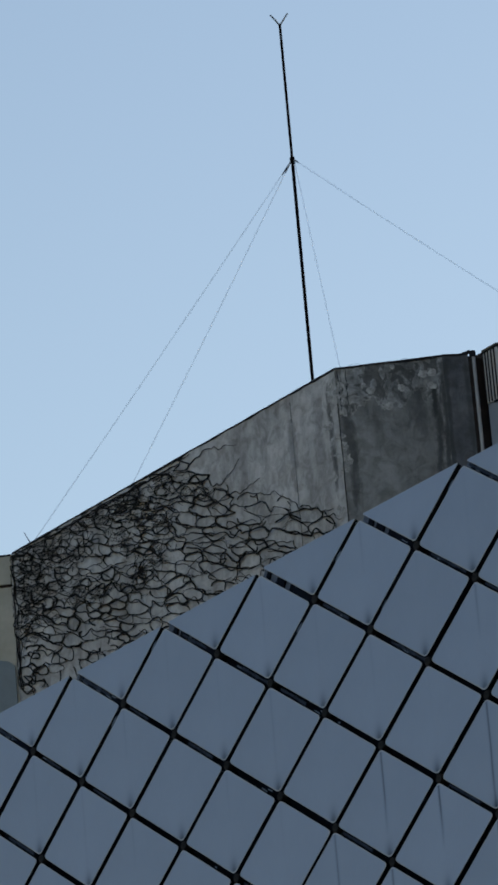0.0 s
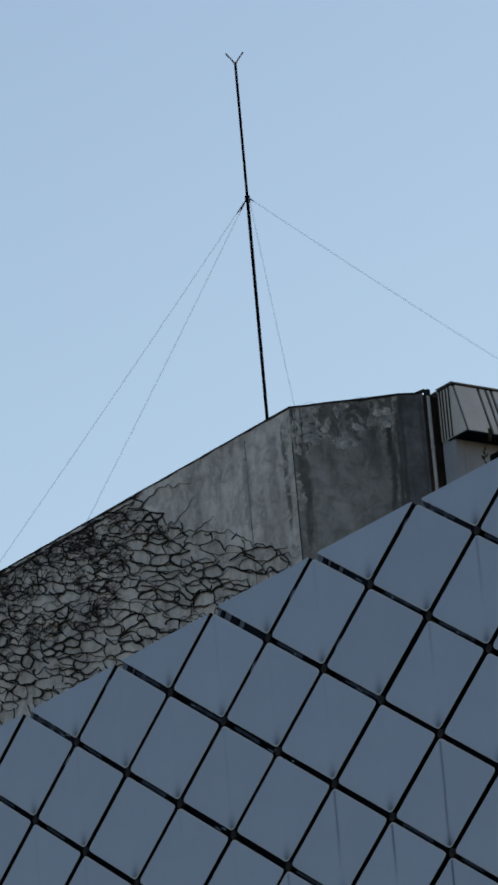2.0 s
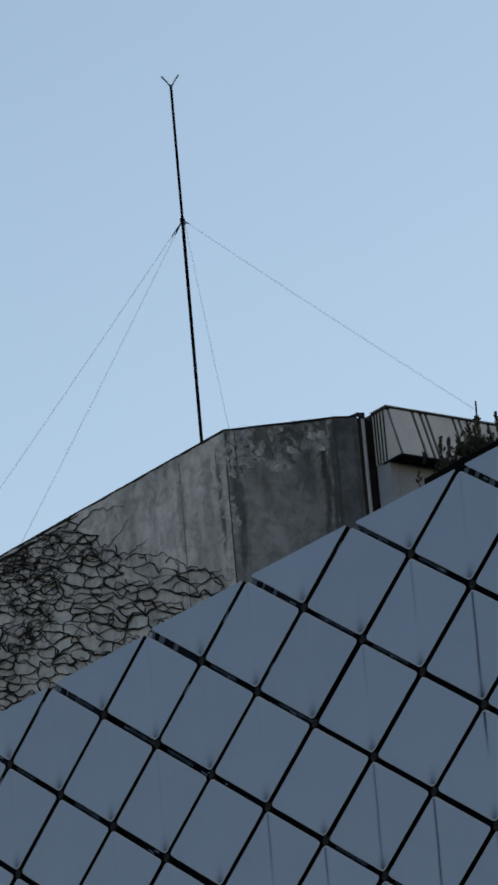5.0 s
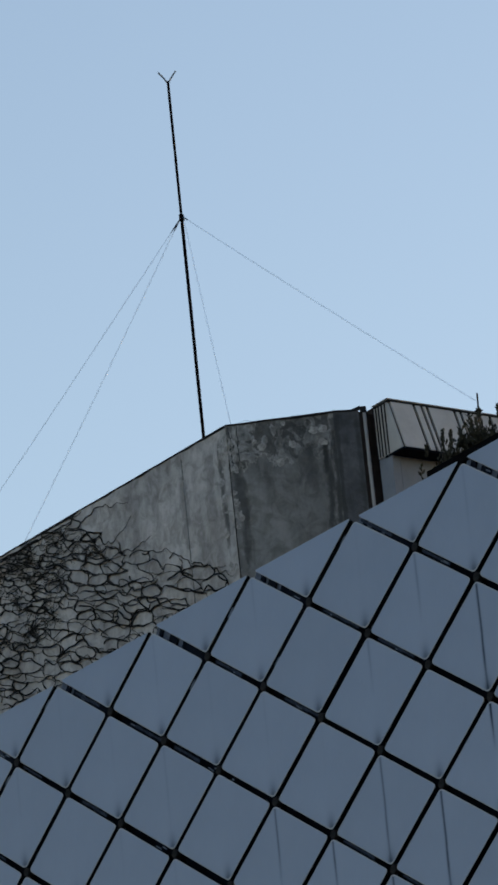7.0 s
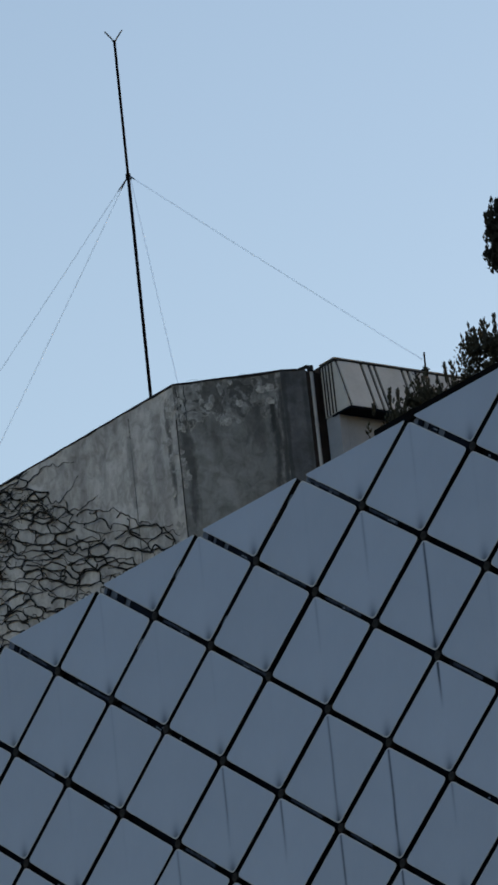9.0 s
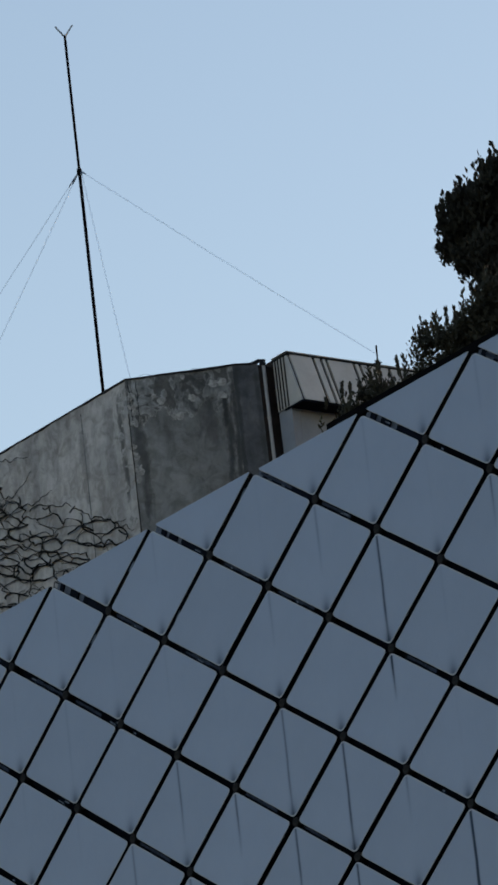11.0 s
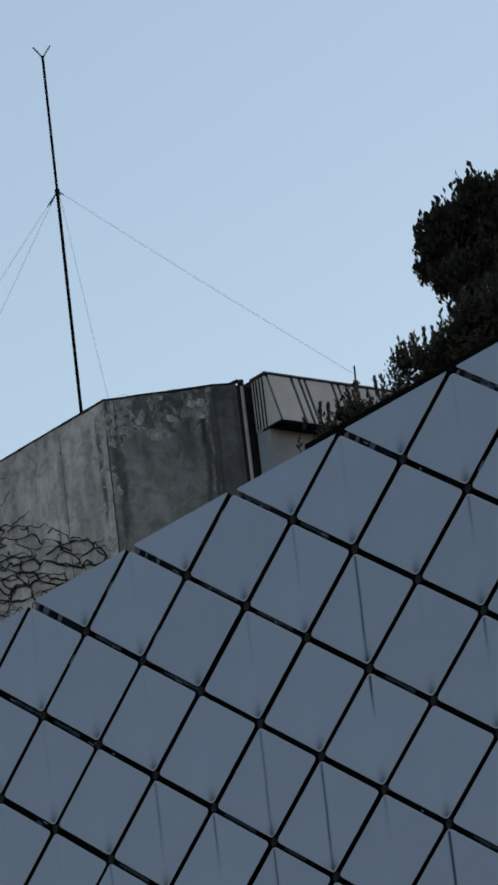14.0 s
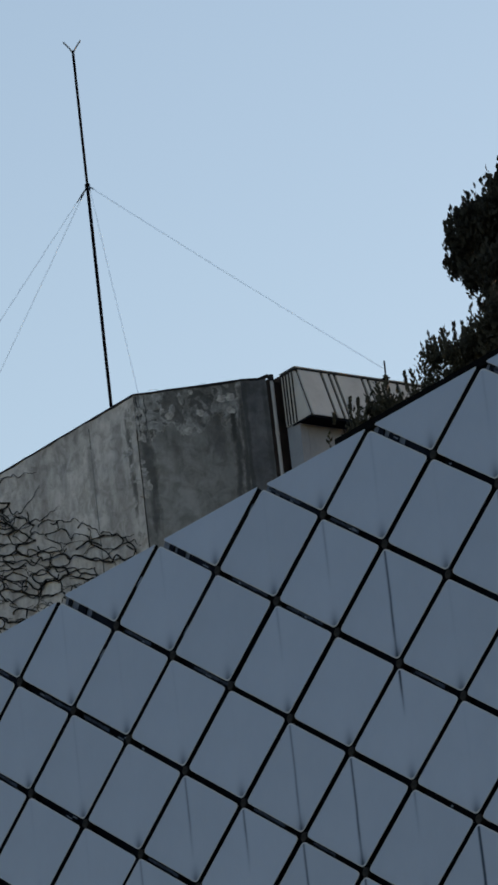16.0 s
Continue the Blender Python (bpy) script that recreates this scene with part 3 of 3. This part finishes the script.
shrub("creeping_shrub", "low creeping shrub with upright shoots above the cladding", [(6.9, -0.2, 200), (7.6, -0.1, 350), (8.3, 0.08, 500), (8.7, 0.36, 900), (9.5, 0.46, 1000), (10.1, 0.36, 900)], 3,
      [(7.64, 29.70, 29.88), (8.0, 29.72, 29.98), (8.17, 29.6, 29.92), (8.64, 29.55, 29.91), (8.86, 29.45, 30.0), (8.42, 29.6, 29.82), (9.25, 29.6, 29.9)])
shrub("hedge_shrub", "dense dark shrub with spiky shoots above the cladding", [(10.05, 0.34, 800), (10.4, 0.50, 1000), (10.6, 0.80, 1100), (11.1, 0.85, 1100), (12.2, 1.0, 900), (14.5, 1.3, 600)], 8,
      [(9.78, 29.9, 30.14), (9.93, 29.9, 30.15), (10.12, 29.9, 30.19), (10.36, 29.9, 30.19), (10.53, 29.9, 30.12), (10.05, 29.85, 30.1)])
tagged(part("planter", boxed(6.0, 16.0, 0.85, 2.0, DECK, TOP - 0.75), M_INNER), "dark planter trough on the roof terrace", "planter")


# ---- dry vine on the concrete wall ----
def vine_top(x):
    """Upper limit of the growth over the wall."""
    if x < -9.0:
        return 35.28
    if x < -8.45:
        return 35.22 - (x + 9.0) * 1.09
    return 34.62 - (x + 8.45) * 0.5


vine = tagged(new("dry_vine"), "leafless dry climbing vine clinging to the concrete wall", "vine")
vine.location = (-13.8, WALL_Y, DECK)
rng = random.Random(21)


def grows(x, z):
    """Where the vine takes hold, with bare patches between the tangles."""
    if x < -14.33 or x > -4.9 or z > min(vine_top(x), 35.3) + (0.0 if x < -9.0 else 0.16 * noise.noise((x * 3.1, 0.0, 2.0)) + 0.10 * noise.noise((x * 1.1, z * 0.6, 17.0))):
        return False
    if z < 32.95 + 0.12 * (x + 12.4) and x < -12.3:
        return False
    bare = noise.noise((x * 0.8, z * 1.5, 4.0)) + 0.5 * noise.noise((x * 2.0, z * 3.4, 9.0))
    return bare < (0.85 if x < -10.5 else 0.7)


def smooth_line(knots, per=5):
    """A rounded line through the knots."""
    k = [knots[0]] + list(knots) + [knots[-1]]
    out = []
    for a, b, c, d in zip(k, k[1:], k[2:], k[3:]):
        for j in range(per):
            f = j / per
            out.append(0.5 * ((2 * b) + (c - a) * f + (2 * a - 5 * b + 4 * c - d) * f * f + (3 * b - a - 3 * c + d) * f ** 3))
    out.append(knots[-1].copy())
    for p in out:
        w = noise.noise_vector((p.x * 5.5, p.z * 5.5, 3.0)) * 0.04 + noise.noise_vector((p.x * 13.0, p.z * 13.0, 7.0)) * 0.010
        p.x, p.z = min(p.x + w.x, 8.9), p.z + w.z
    return out


def thickness(points, r0):
    ph = rng.uniform(0, 90)
    return [max(0.004, r0 * (1 + 0.85 * noise.noise((ph + 0.22 * k, 0.5, 0.5)))) for k in range(len(points))]


def open_patch(x, z):
    """Rounded bare spots that the stems bend round."""
    return noise.noise((x * 1.15, z * 2.7 + x * 0.8, 21.0))


def net(cell, row, tilt, x_to, keep, link, r_low, r_high, singles, z_low=0.0, patch=-2.0):
    """Zigzag runs side by side, grown together where they meet: the closed mesh that an old vine makes."""
    cols, rows_up = int(19.2 / cell), int(7.0 / row)
    knots = {}
    for j in range(rows_up):
        for i in range(cols):
            s_ = -14.4 + (i + rng.uniform(-0.46, 0.46)) * cell / 2
            t_ = 31.0 + (j + (0.17 if (i + j) % 2 else -0.17) + rng.uniform(-0.30, 0.30)) * row
            z = t_ - tilt * (s_ + 14.4) + 0.26 * noise.noise((s_ * 0.7, t_ * 0.8, 1.5)) + 0.10 * noise.noise((s_ * 1.7, t_ * 2.4, 6.5))
            x = s_ + 0.26 * noise.noise((s_ * 1.2, t_ * 1.8, 11.5))
            if x < x_to and z > z_low + 0.25 * noise.noise((x * 1.3, z * 1.3, 14.0)) and grows(x, z) and open_patch(x, z) < 0.50 and noise.noise((x * 0.9, z * 1.6, 41.0)) > patch:
                knots[i, j] = Vector((x + 13.8, -0.02 - rng.uniform(0.0, 0.05), z - DECK))
    runs, links = [], []
    for j in range(rows_up):
        run = []
        for i in range(cols + 1):
            if (i, j) in knots and (not run or rng.random() < keep):
                run.append(knots[i, j])
            else:
                if len(run) > 2:
                    runs.append(run)
                run = [knots[i, j]] if (i, j) in knots else []
    for (i, j), p in knots.items():
        q = knots.get((i, j + 1))
        if (i + j) % 2 and q is not None and rng.random() < link:
            links.append([p, (p + q) / 2 + Vector((rng.uniform(-0.3, 0.3) * cell, 0, 0)), q])
    loose = bmesh.new()
    for run in runs:
        line = smooth_line(run)
        radii = thickness(line, rng.uniform(r_low, r_high))
        if singles:
            part("stem", tube(bmesh.new(), line, radii, 5), M_VINE, vine)
        else:
            tube(loose, line, radii, 4, False)
    for knots_ in links:
        line = smooth_line(knots_, 4)
        tube(loose, line, thickness(line, rng.uniform(r_low, r_high)), 4, False)
    part("twig_net", loose, M_VINE, vine)["kind"] = "stuff"


# long stems first
net(0.50, 0.21, 0.30, -4.9, 0.93, 0.25, 0.007, 0.0145, True)

# meshes of rounded cells between them: sites on the wall, and a stem round each one's reach
FLAT = 0.35                    # how much wider than high a cell is


def spacing(x, z):
    """Cells are smaller in the old growth under the parapet than at the young end."""
    near = 0.105 + 0.006 * (x + 14.4) + 0.085 * noise.noise((x * 0.9, z * 2.1 + 0.6 * x, 51.0))
    return max(0.07, near - (0.02 if z > 34.3 and x < -9.0 else 0.0))


def cell_round(k, sites):
    """The region nearer to site k than to any other, as corner points."""
    c = sites[k]
    poly = [c + Vector(d) for d in ((-0.4, -0.4), (0.4, -0.4), (0.4, 0.4), (-0.4, 0.4))]
    for q in sites:
        d = q - c
        if not 0 < d.length < 0.8:
            continue
        cut = []
        for a, b in zip(poly, poly[1:] + poly[:1]):
            fa, fb = (a - c).dot(d) - d.length_squared / 2, (b - c).dot(d) - d.length_squared / 2
            if fa <= 0:
                cut.append(a)
            if fa * fb < 0:
                cut.append(a.lerp(b, fa / (fa - fb)))
        poly = cut
    return poly


sites = []
for _ in range(9000):
    x = rng.uniform(-14.7, -4.7)
    z = rng.uniform(31.6, 35.6)
    p = Vector(((x + 14.4) * FLAT, z + 0.33 * (x + 14.4)))
    gap = spacing(x, z)
    if all(abs(p.y - q.y) > gap or (p - q).length > gap for q in sites):
        sites.append(p)
loose = bmesh.new()
for k, c in enumerate(sites):
    if not grows(c.x / FLAT - 14.4, c.y - 0.33 * c.x / FLAT) or rng.random() < 0.06:
        continue
    poly = cell_round(k, sites)
    shrink = rng.uniform(0.92, 1.04)
    poly = [c.lerp(p, shrink) for p in poly]
    for _ in range(2):
        poly = [q for a, b in zip(poly, poly[1:] + poly[:1]) for q in (a.lerp(b, 0.25), a.lerp(b, 0.75))]
    start = rng.randrange(len(poly))
    poly = poly[start:] + poly[:start + 1]
    if rng.random() < 0.6:
        poly = poly[:int(len(poly) * rng.uniform(0.4, 0.85))]
    run = []
    for p in poly:
        x, z = p.x / FLAT - 14.4, p.y - 0.33 * p.x / FLAT
        w = noise.noise_vector((x * 5.0, z * 7.0, 3.0))
        x, z = x + 0.075 * w.x, z + 0.034 * w.z
        run.append(Vector((max(-14.36, min(x, -4.9)) + 13.8, -0.02 - 0.012 * abs(w.y), min(z, 35.3) - DECK)))
    r0 = rng.uniform(0.0045, 0.0138) * (1.0 if run[0].x < 6.5 else 0.8)
    radii = thickness(run, r0)
    if r0 > 0.0108:
        part("stem", tube(bmesh.new(), run, radii, 5), M_VINE, vine)
    else:
        tube(loose, run, radii, 4, False)
part("twig_net", loose, M_VINE, vine)["kind"] = "stuff"
# stems along the parapet and down the wall's end
for k in range(4):
    run, ph = [], 13.0 * k
    for j in range(70):
        if k < 2:
            x = -14.34 + rng.uniform(0, 0.02) + j * (0.074 if k else 0.06)
            z = 35.27 - 0.03 * k - 0.10 * abs(noise.noise((x * 1.9, ph, 0.0)))
        else:
            z = 35.28 - j * 0.034
            x = -14.33 + 0.05 * (k - 2) + 0.12 * abs(noise.noise((z * 2.2, ph, 0.0)))
        run.append(Vector((x + 13.8, -0.02, z - DECK)))
    part("stem", tube(bmesh.new(), run, thickness(run, 0.0115), 5), M_VINE, vine)
# thickets of fine twigs under the parapet
loose = bmesh.new()
for _ in range(1700):
    x, z = rng.uniform(-14.3, -8.3), rng.uniform(33.7, 35.28)
    thick = noise.noise((x * 0.9, z * 1.7 + 0.5 * x, 31.0)) + (0.22 if x < -9.6 else -0.05) + 0.3 * (z - 34.6)
    if rng.random() > 0.22 + 1.8 * thick or open_patch(x, z) > 0.3:
        continue
    a, run = rng.uniform(-0.9, 0.5), []
    for k in range(rng.randint(5, 11)):
        if not grows(x, z):
            break
        run.append(Vector((x + 13.8, -0.012 - 0.02 * rng.random(), z - DECK)))
        a += rng.uniform(-0.6, 0.6)
        x, z = x + math.cos(a) * 0.045, z + math.sin(a) * 0.035
    if len(run) > 3:
        tube(loose, run, rng.uniform(0.003, 0.0058), 4, False)
part("twig_thicket", loose, M_VINE, vine)["kind"] = "stuff"
# thin runners that reach past the growth
loose = bmesh.new()
for x, z, heading, count in ((-8.95, 35.1, -0.12, 30), (-8.5, 34.72, -0.1, 24), (-7.95, 34.42, -0.25, 22), (-7.3, 34.05, -0.2, 20), (-6.6, 33.72, -0.25, 22), (-6.0, 33.42, -0.2, 20), (-5.5, 33.2, -0.4, 14), (-9.3, 35.2, 0.2, 12), (-13.6, 32.9, -1.1, 16), (-13.1, 32.9, -1.9, 14), (-12.7, 32.85, -1.0, 14), (-14.0, 33.0, -1.4, 16)):
    knots_ = []
    for k in range(count):
        a = heading + 1.6 * noise.noise((x + k * 0.28, z, 8.0))
        knots_.append(Vector((x + 13.8, -0.02, z - DECK)))
        x, z = min(x + math.cos(a) * 0.05, -4.87), min(z + math.sin(a) * 0.05, 35.28)
    line = smooth_line(knots_, 2)
    tube(loose, line, [0.010 * (1 - 0.6 * k / len(line)) for k in range(len(line))], 4, False)
part("runner_tangle", loose, M_VINE, vine)["kind"] = "stuff"

# ---- flaked plaster on the right wall and the corner ----
def flake(seed):
    """A curled scab of plaster, one unit across, proud of the wall by a centimetre."""
    r = random.Random(seed)
    bm = bmesh.new()
    n = 14
    rings = []
    shape = [0.5 * (0.78 + 0.3 * noise.noise((math.cos(k * math.tau / n) * 1.3, math.sin(k * math.tau / n) * 1.3, seed * 5.1)) + r.uniform(-0.16, 0.16)) for k in range(n)]
    for y, f in ((0.012, 1.0), (-0.004, 1.0), (-0.006, 0.93)):
        rings.append([bm.verts.new((math.cos(k * math.tau / n) * shape[k] * f, y, math.sin(k * math.tau / n) * shape[k] * f)) for k in range(n)])
    mid = bm.verts.new((0, -0.008, 0))
    for r0, r1 in zip(rings, rings[1:]):
        for k in range(n):
            bm.faces.new((r0[k], r0[(k + 1) % n], r1[(k + 1) % n], r1[k]))
    for k in range(n):
        bm.faces.new((rings[-1][k], rings[-1][(k + 1) % n], mid))
    bmesh.ops.recalc_face_normals(bm, faces=bm.faces)
    return mesh_of("plaster_flake", bm, M_PLASTER)


flakes = [flake(k) for k in range(6)]
right_wall, left_wall = bpy.data.objects["wall_right"], bpy.data.objects["wall_left"]
span = Vector((BEND[0] - CORNER[0], BEND[1] - CORNER[1], 0))
turn = math.degrees(math.atan2(span.y, span.x))
rng = random.Random(4)
for k in range(24):
    f = rng.uniform(0.03, 0.97)
    z = 35.28 - abs(rng.gauss(0, 0.34))
    if k > 7:
        f, z = rng.uniform(0.0, 0.06), rng.uniform(33.6, 35.2)
    w, h = rng.uniform(0.08, 0.2), rng.uniform(0.08, 0.2)
    p = Vector((*CORNER, 0)) + span * f
    m = pose(p.x, p.y, z, 0, 0, turn) @ pose(0, 0, 0, 0, rng.uniform(0, 360), 0) @ Matrix.Diagonal((w, 1, h, 1))
    piece("plaster_flake", flakes[k % 6], right_wall, m)
for k in range(16):
    m = pose(CORNER[0] - abs(rng.gauss(0, 0.12)) - 0.06, WALL_Y, rng.uniform(33.0, 35.2), 0, rng.uniform(0, 360), 0) @ Matrix.Diagonal((rng.uniform(0.08, 0.2), 1, rng.uniform(0.1, 0.3), 1))
    piece("plaster_flake", flakes[k % 6], left_wall, m)
pts = [(CORNER[0] + 0.012 + 0.010 * noise.noise((z * 2.5, 0, 0)), WALL_Y + 0.003, z) for z in np.linspace(31.5, 34.75, 40)]
bm = bmesh.new()
tube(bm, pts, [0.008 + 0.006 * noise.noise((0, k * 0.3, 2)) for k in range(40)], 5)
part("crack", bm, M_DARK, right_wall, "dark open crack along the corner")
for at, z0, z1, r0 in ((0.10, 34.72, 35.29, 0.011), (0.03, 34.6, 35.29, 0.011), (0.06, 34.95, 35.0, 0.016)):
    pts = []
    for z in np.linspace(z0, z1, 16):
        p = Vector((*CORNER, 0)) + span * (at + 0.022 * noise.noise((z * 6.0, at * 9, 0.0)))
        pts.append((p.x + 0.002, p.y - 0.002, z))
    bm = bmesh.new()
    tube(bm, pts, [r0 * (0.35 + abs(noise.noise((k * 0.5, at, 2)))) for k in range(16)], 5)
    part("crack", bm, M_INNER, right_wall)
part("joint_strip", boxed(-6.07, -6.05, WALL_Y - 0.008, WALL_Y + 0.01, DECK, 35.2, bevel=0.004), M_CONC_SHADED, left_wall)

# ---- rhombic metal cladding ----
clad = tagged(new("wall_cladding"), "wall of rhombic blue-grey metal panels with open dark joints", "cladding", kind="structure")
clad.location = (0, 0, TOP)
GAP = 0.085
# the chamfers are nearly flat and carry the painted halo
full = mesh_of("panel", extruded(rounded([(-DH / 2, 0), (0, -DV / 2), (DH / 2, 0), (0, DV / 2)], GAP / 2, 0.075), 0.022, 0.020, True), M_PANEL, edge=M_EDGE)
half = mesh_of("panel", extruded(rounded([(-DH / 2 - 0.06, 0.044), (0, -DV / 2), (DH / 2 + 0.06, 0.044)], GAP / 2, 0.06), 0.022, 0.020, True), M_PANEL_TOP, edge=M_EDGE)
rng = random.Random(11)
U0, U1, ROWS_DOWN = -4, 9, 6


# how strong the rain streak is below a joint and how far down it runs (1: the whole panel)
STREAKS = {(3.5, 0.5): (0.25, 0.6), (3.0, 1.0): (0.2, 0.5), (3.5, 1.5): (0.04, 0.3), (2.5, 0.5): (0.05, 0.3), (4.0, 1.0): (0.62, 0.95), (4.0, 2.0): (1.0, 0.40), (5.0, 1.0): (0.42, 0.45), (5.0, 2.0): (0.6, 0.4), (3.0, 2.0): (0.4, 0.95),
           (3.5, 2.5): (0.6, 0.95), (2.5, 2.5): (0.5, 0.55), (4.5, 3.5): (1.0, 0.95), (3.0, 3.0): (0.55, 0.7), (3.5, 3.5): (0.6, 0.8), (2.0, 2.0): (0.4, 0.7),
           (4.0, 3.0): (0.3, 0.4), (4.5, 1.5): (0.05, 0.6), (1.5, 2.5): (0.3, 0.8), (1.0, 3.0): (0.3, 0.5), (2.0, 3.0): (0.35, 0.8), (2.5, 3.5): (0.45, 0.6)}


def streak_of(ob, u, v):
    a, b = STREAKS.get((float(u), float(v)), (rng.uniform(0.0, 0.09), rng.uniform(0.2, 0.8)))
    ob.color = (a, b, 0, 1)


def view_fitted(x, z):
    """A lattice point, dropped by a slow wave along x that is fitted to the camera's view."""
    return Matrix.Translation((x, 0, z - float(np.interp(x, (-2.4, 0.0, 1.2, 2.4, 3.6, 6.0, 7.2, 8.4), (0.045, 0.042, 0.034, 0.015, -0.010, -0.012, 0.003, 0.015)))))


def jitter():
    return pose(0, rng.uniform(-0.006, 0.006), 0, rng.uniform(-0.25, 0.25), 0, rng.uniform(-0.25, 0.25))


for u in range(U0, U1):
    piece("panel", half, clad, view_fitted((u + 0.5) * DH, 0) @ jitter())
    for r in range(ROWS_DOWN):
        streak_of(piece("panel", full, clad, view_fitted(u * DH, -(r + 0.5) * DV) @ jitter()), u, r)
        if r:
            streak_of(piece("panel", full, clad, view_fitted((u + 0.5) * DH, -r * DV) @ jitter()), u + 0.5, r - 0.5)

# joint fittings, steel behind the joints
bm = bmesh.new()
tube(bm, [(0, 0.008, 0), (0, 0.016, 0), (0, 0.1, 0)], [0.05, 0.065, 0.065], 10)
fitting = mesh_of("node_fitting", bm, M_FITTING)
steep = Vector((-DH / 2, 0, -DV / 2))
shallow = Vector((DH / 2, 0, -DV / 2))


def flat_bar(bm, a, b, y0, y1, wide):
    d = (b - a).normalized()
    n = Vector((-d.z, 0, d.x)) * wide / 2
    lo = [bm.verts.new(p + Vector((0, y0, 0))) for p in (a - n, b - n, b + n, a + n)]
    hi = [bm.verts.new(p + Vector((0, y1, 0))) for p in (a - n, b - n, b + n, a + n)]
    for k in range(4):
        bm.faces.new((lo[k], lo[(k + 1) % 4], hi[(k + 1) % 4], hi[k]))
    bm.faces.new(lo[::-1]), bm.faces.new(hi)
    return bm


bar_steep = mesh_of("joint_bar", flat_bar(bmesh.new(), steep * 0.0, steep, 0.19, 0.23, 0.12), M_STEEL_SHADE)
bar_top = mesh_of("joint_bar", flat_bar(bmesh.new(), steep * 0.07, steep, 0.030, 0.06, 0.13), M_STEEL_SHADE)
bar_shallow = mesh_of("joint_bar", flat_bar(bmesh.new(), shallow * 0.0, shallow, 0.15, 0.19, 0.12), M_JOINT)
broken = []
for k in range(5):
    r = random.Random(90 + k)
    bm = bmesh.new()
    first = r.uniform(0.10, 0.16)
    for a, b in ((first, first + r.uniform(0.05, 0.10)), (r.uniform(0.27, 0.31), r.uniform(0.40, 0.46)), (r.uniform(0.5, 0.56), 1.0)):
        flat_bar(bm, shallow * a, shallow * b, 0.028, 0.050, r.uniform(0.12, 0.16))
    broken.append(mesh_of("joint_bar", bm, M_JOINT))
# added strip in place of the light that open top joints let through
flashing = mesh_of("flashing", flat_bar(bmesh.new(), shallow * 0.04, shallow * 0.62, 0.054, 0.062, 0.13), M_GAP_LIGHT)
# little added plates that imitate glints in the shallow joints
glints = []
for k in range(6):
    r = random.Random(140 + k)
    bm = bmesh.new()
    at = 0.0
    for _ in range(r.randint(1, 2)):
        end = at + r.uniform(0.03, 0.10)
        off = Vector((0, 0, r.uniform(-0.022, 0.022)))
        flat_bar(bm, shallow * at + off, shallow * end + off + Vector((0, 0, r.uniform(-0.008, 0.008))), 0.018, 0.027, r.uniform(0.008, 0.030))
        at = end + r.uniform(0.005, 0.03)
    glints.append(mesh_of("joint_clip", bm, M_GALV_GLINT))
# added strips whose colour imitates long bluish reflections
strips = []
for k in range(5):
    r = random.Random(210 + k)
    bm = bmesh.new()
    knots_ = [0.0]
    while knots_[-1] < 0.25 + 0.08 * k:
        knots_.append(knots_[-1] + r.uniform(0.06, 0.16))
    for a, b in zip(knots_, knots_[1:]):
        off = Vector((0, 0, r.uniform(-0.006, 0.006)))
        flat_bar(bm, shallow * a + off, shallow * (b - 0.004) + off, 0.020, 0.028, r.uniform(0.022, 0.046))
    strips.append(mesh_of("sealing_strip", bm, M_STRIP))
# the same painted glints for the steep joints
steep_glints = []
for k in range(3):
    r = random.Random(170 + k)
    bm = bmesh.new()
    flat_bar(bm, Vector((0, 0, 0)), steep * r.uniform(0.06, 0.14) + Vector((r.uniform(0, 0.03), 0, 0)), 0.018, 0.027, r.uniform(0.015, 0.03))
    steep_glints.append(mesh_of("joint_clip", bm, M_GALV_GLINT))
for u in range(U0, U1):
    for r in range(ROWS_DOWN * 2):
        x = (u + (0.5 if r % 2 else 0.0)) * DH
        m = view_fitted(x, -r * DV / 2)
        if r:
            piece("node_fitting", fitting, clad, m)
        piece("joint_bar", bar_steep if r else bar_top, clad, m)
        if r < 2 and rng.random() < 0.5:
            piece("joint_clip", steep_glints[rng.randrange(3)], clad, m @ Matrix.Translation(steep * rng.uniform(0.15, 0.7)))
        piece("joint_bar", bar_shallow if r else broken[rng.randrange(5)], clad, m)
        if not r:
            piece("flashing", flashing, clad, m)
        if rng.random() < (0.75 if r < 3 else 0.3):
            piece("sealing_strip", strips[rng.randrange(5)], clad, m @ Matrix.Translation(shallow * rng.uniform(0.1, 0.4)))
        for _ in range(rng.choice((0, 1, 1)) if r < 3 else rng.choice((0, 0, 1))):
            piece("joint_clip", glints[rng.randrange(6)], clad, m @ Matrix.Translation(shallow * rng.uniform(0.12, 0.88)))
# shade below the plants, added as a black strip behind the top edge
tagged(part("edge_rail", boxed(8.8, 22.0, 0.03, 0.08, TOP - 0.05, TOP + 0.088, bevel=0.01), M_STEEL_SHADE), "black strip put in for shade along the cladding's upper edge", "rail", kind="structure")

# thin cable lying along the parapet
cable = tagged(new("loose_cable"), "thin pale cable lying loosely along the parapet", "cable")
cable.location = (*CORNER, WALL_TOP + 0.03)
bm = bmesh.new()
pts = []
for k in range(40):
    f = k / 39
    pts.append(Vector((0.05 - 0.1, 0.12, 0)) + span * f + Vector((0, 0, 0.012 + 0.06 * max(0.0, noise.noise((k * 0.23, 4.0, 0.0))) + (0.05 if 3 < k < 9 else 0.0) * math.sin((k - 3) / 6 * math.pi))))
tube(bm, pts, 0.006, 5)
part("cable", bm, M_WIRE, cable)
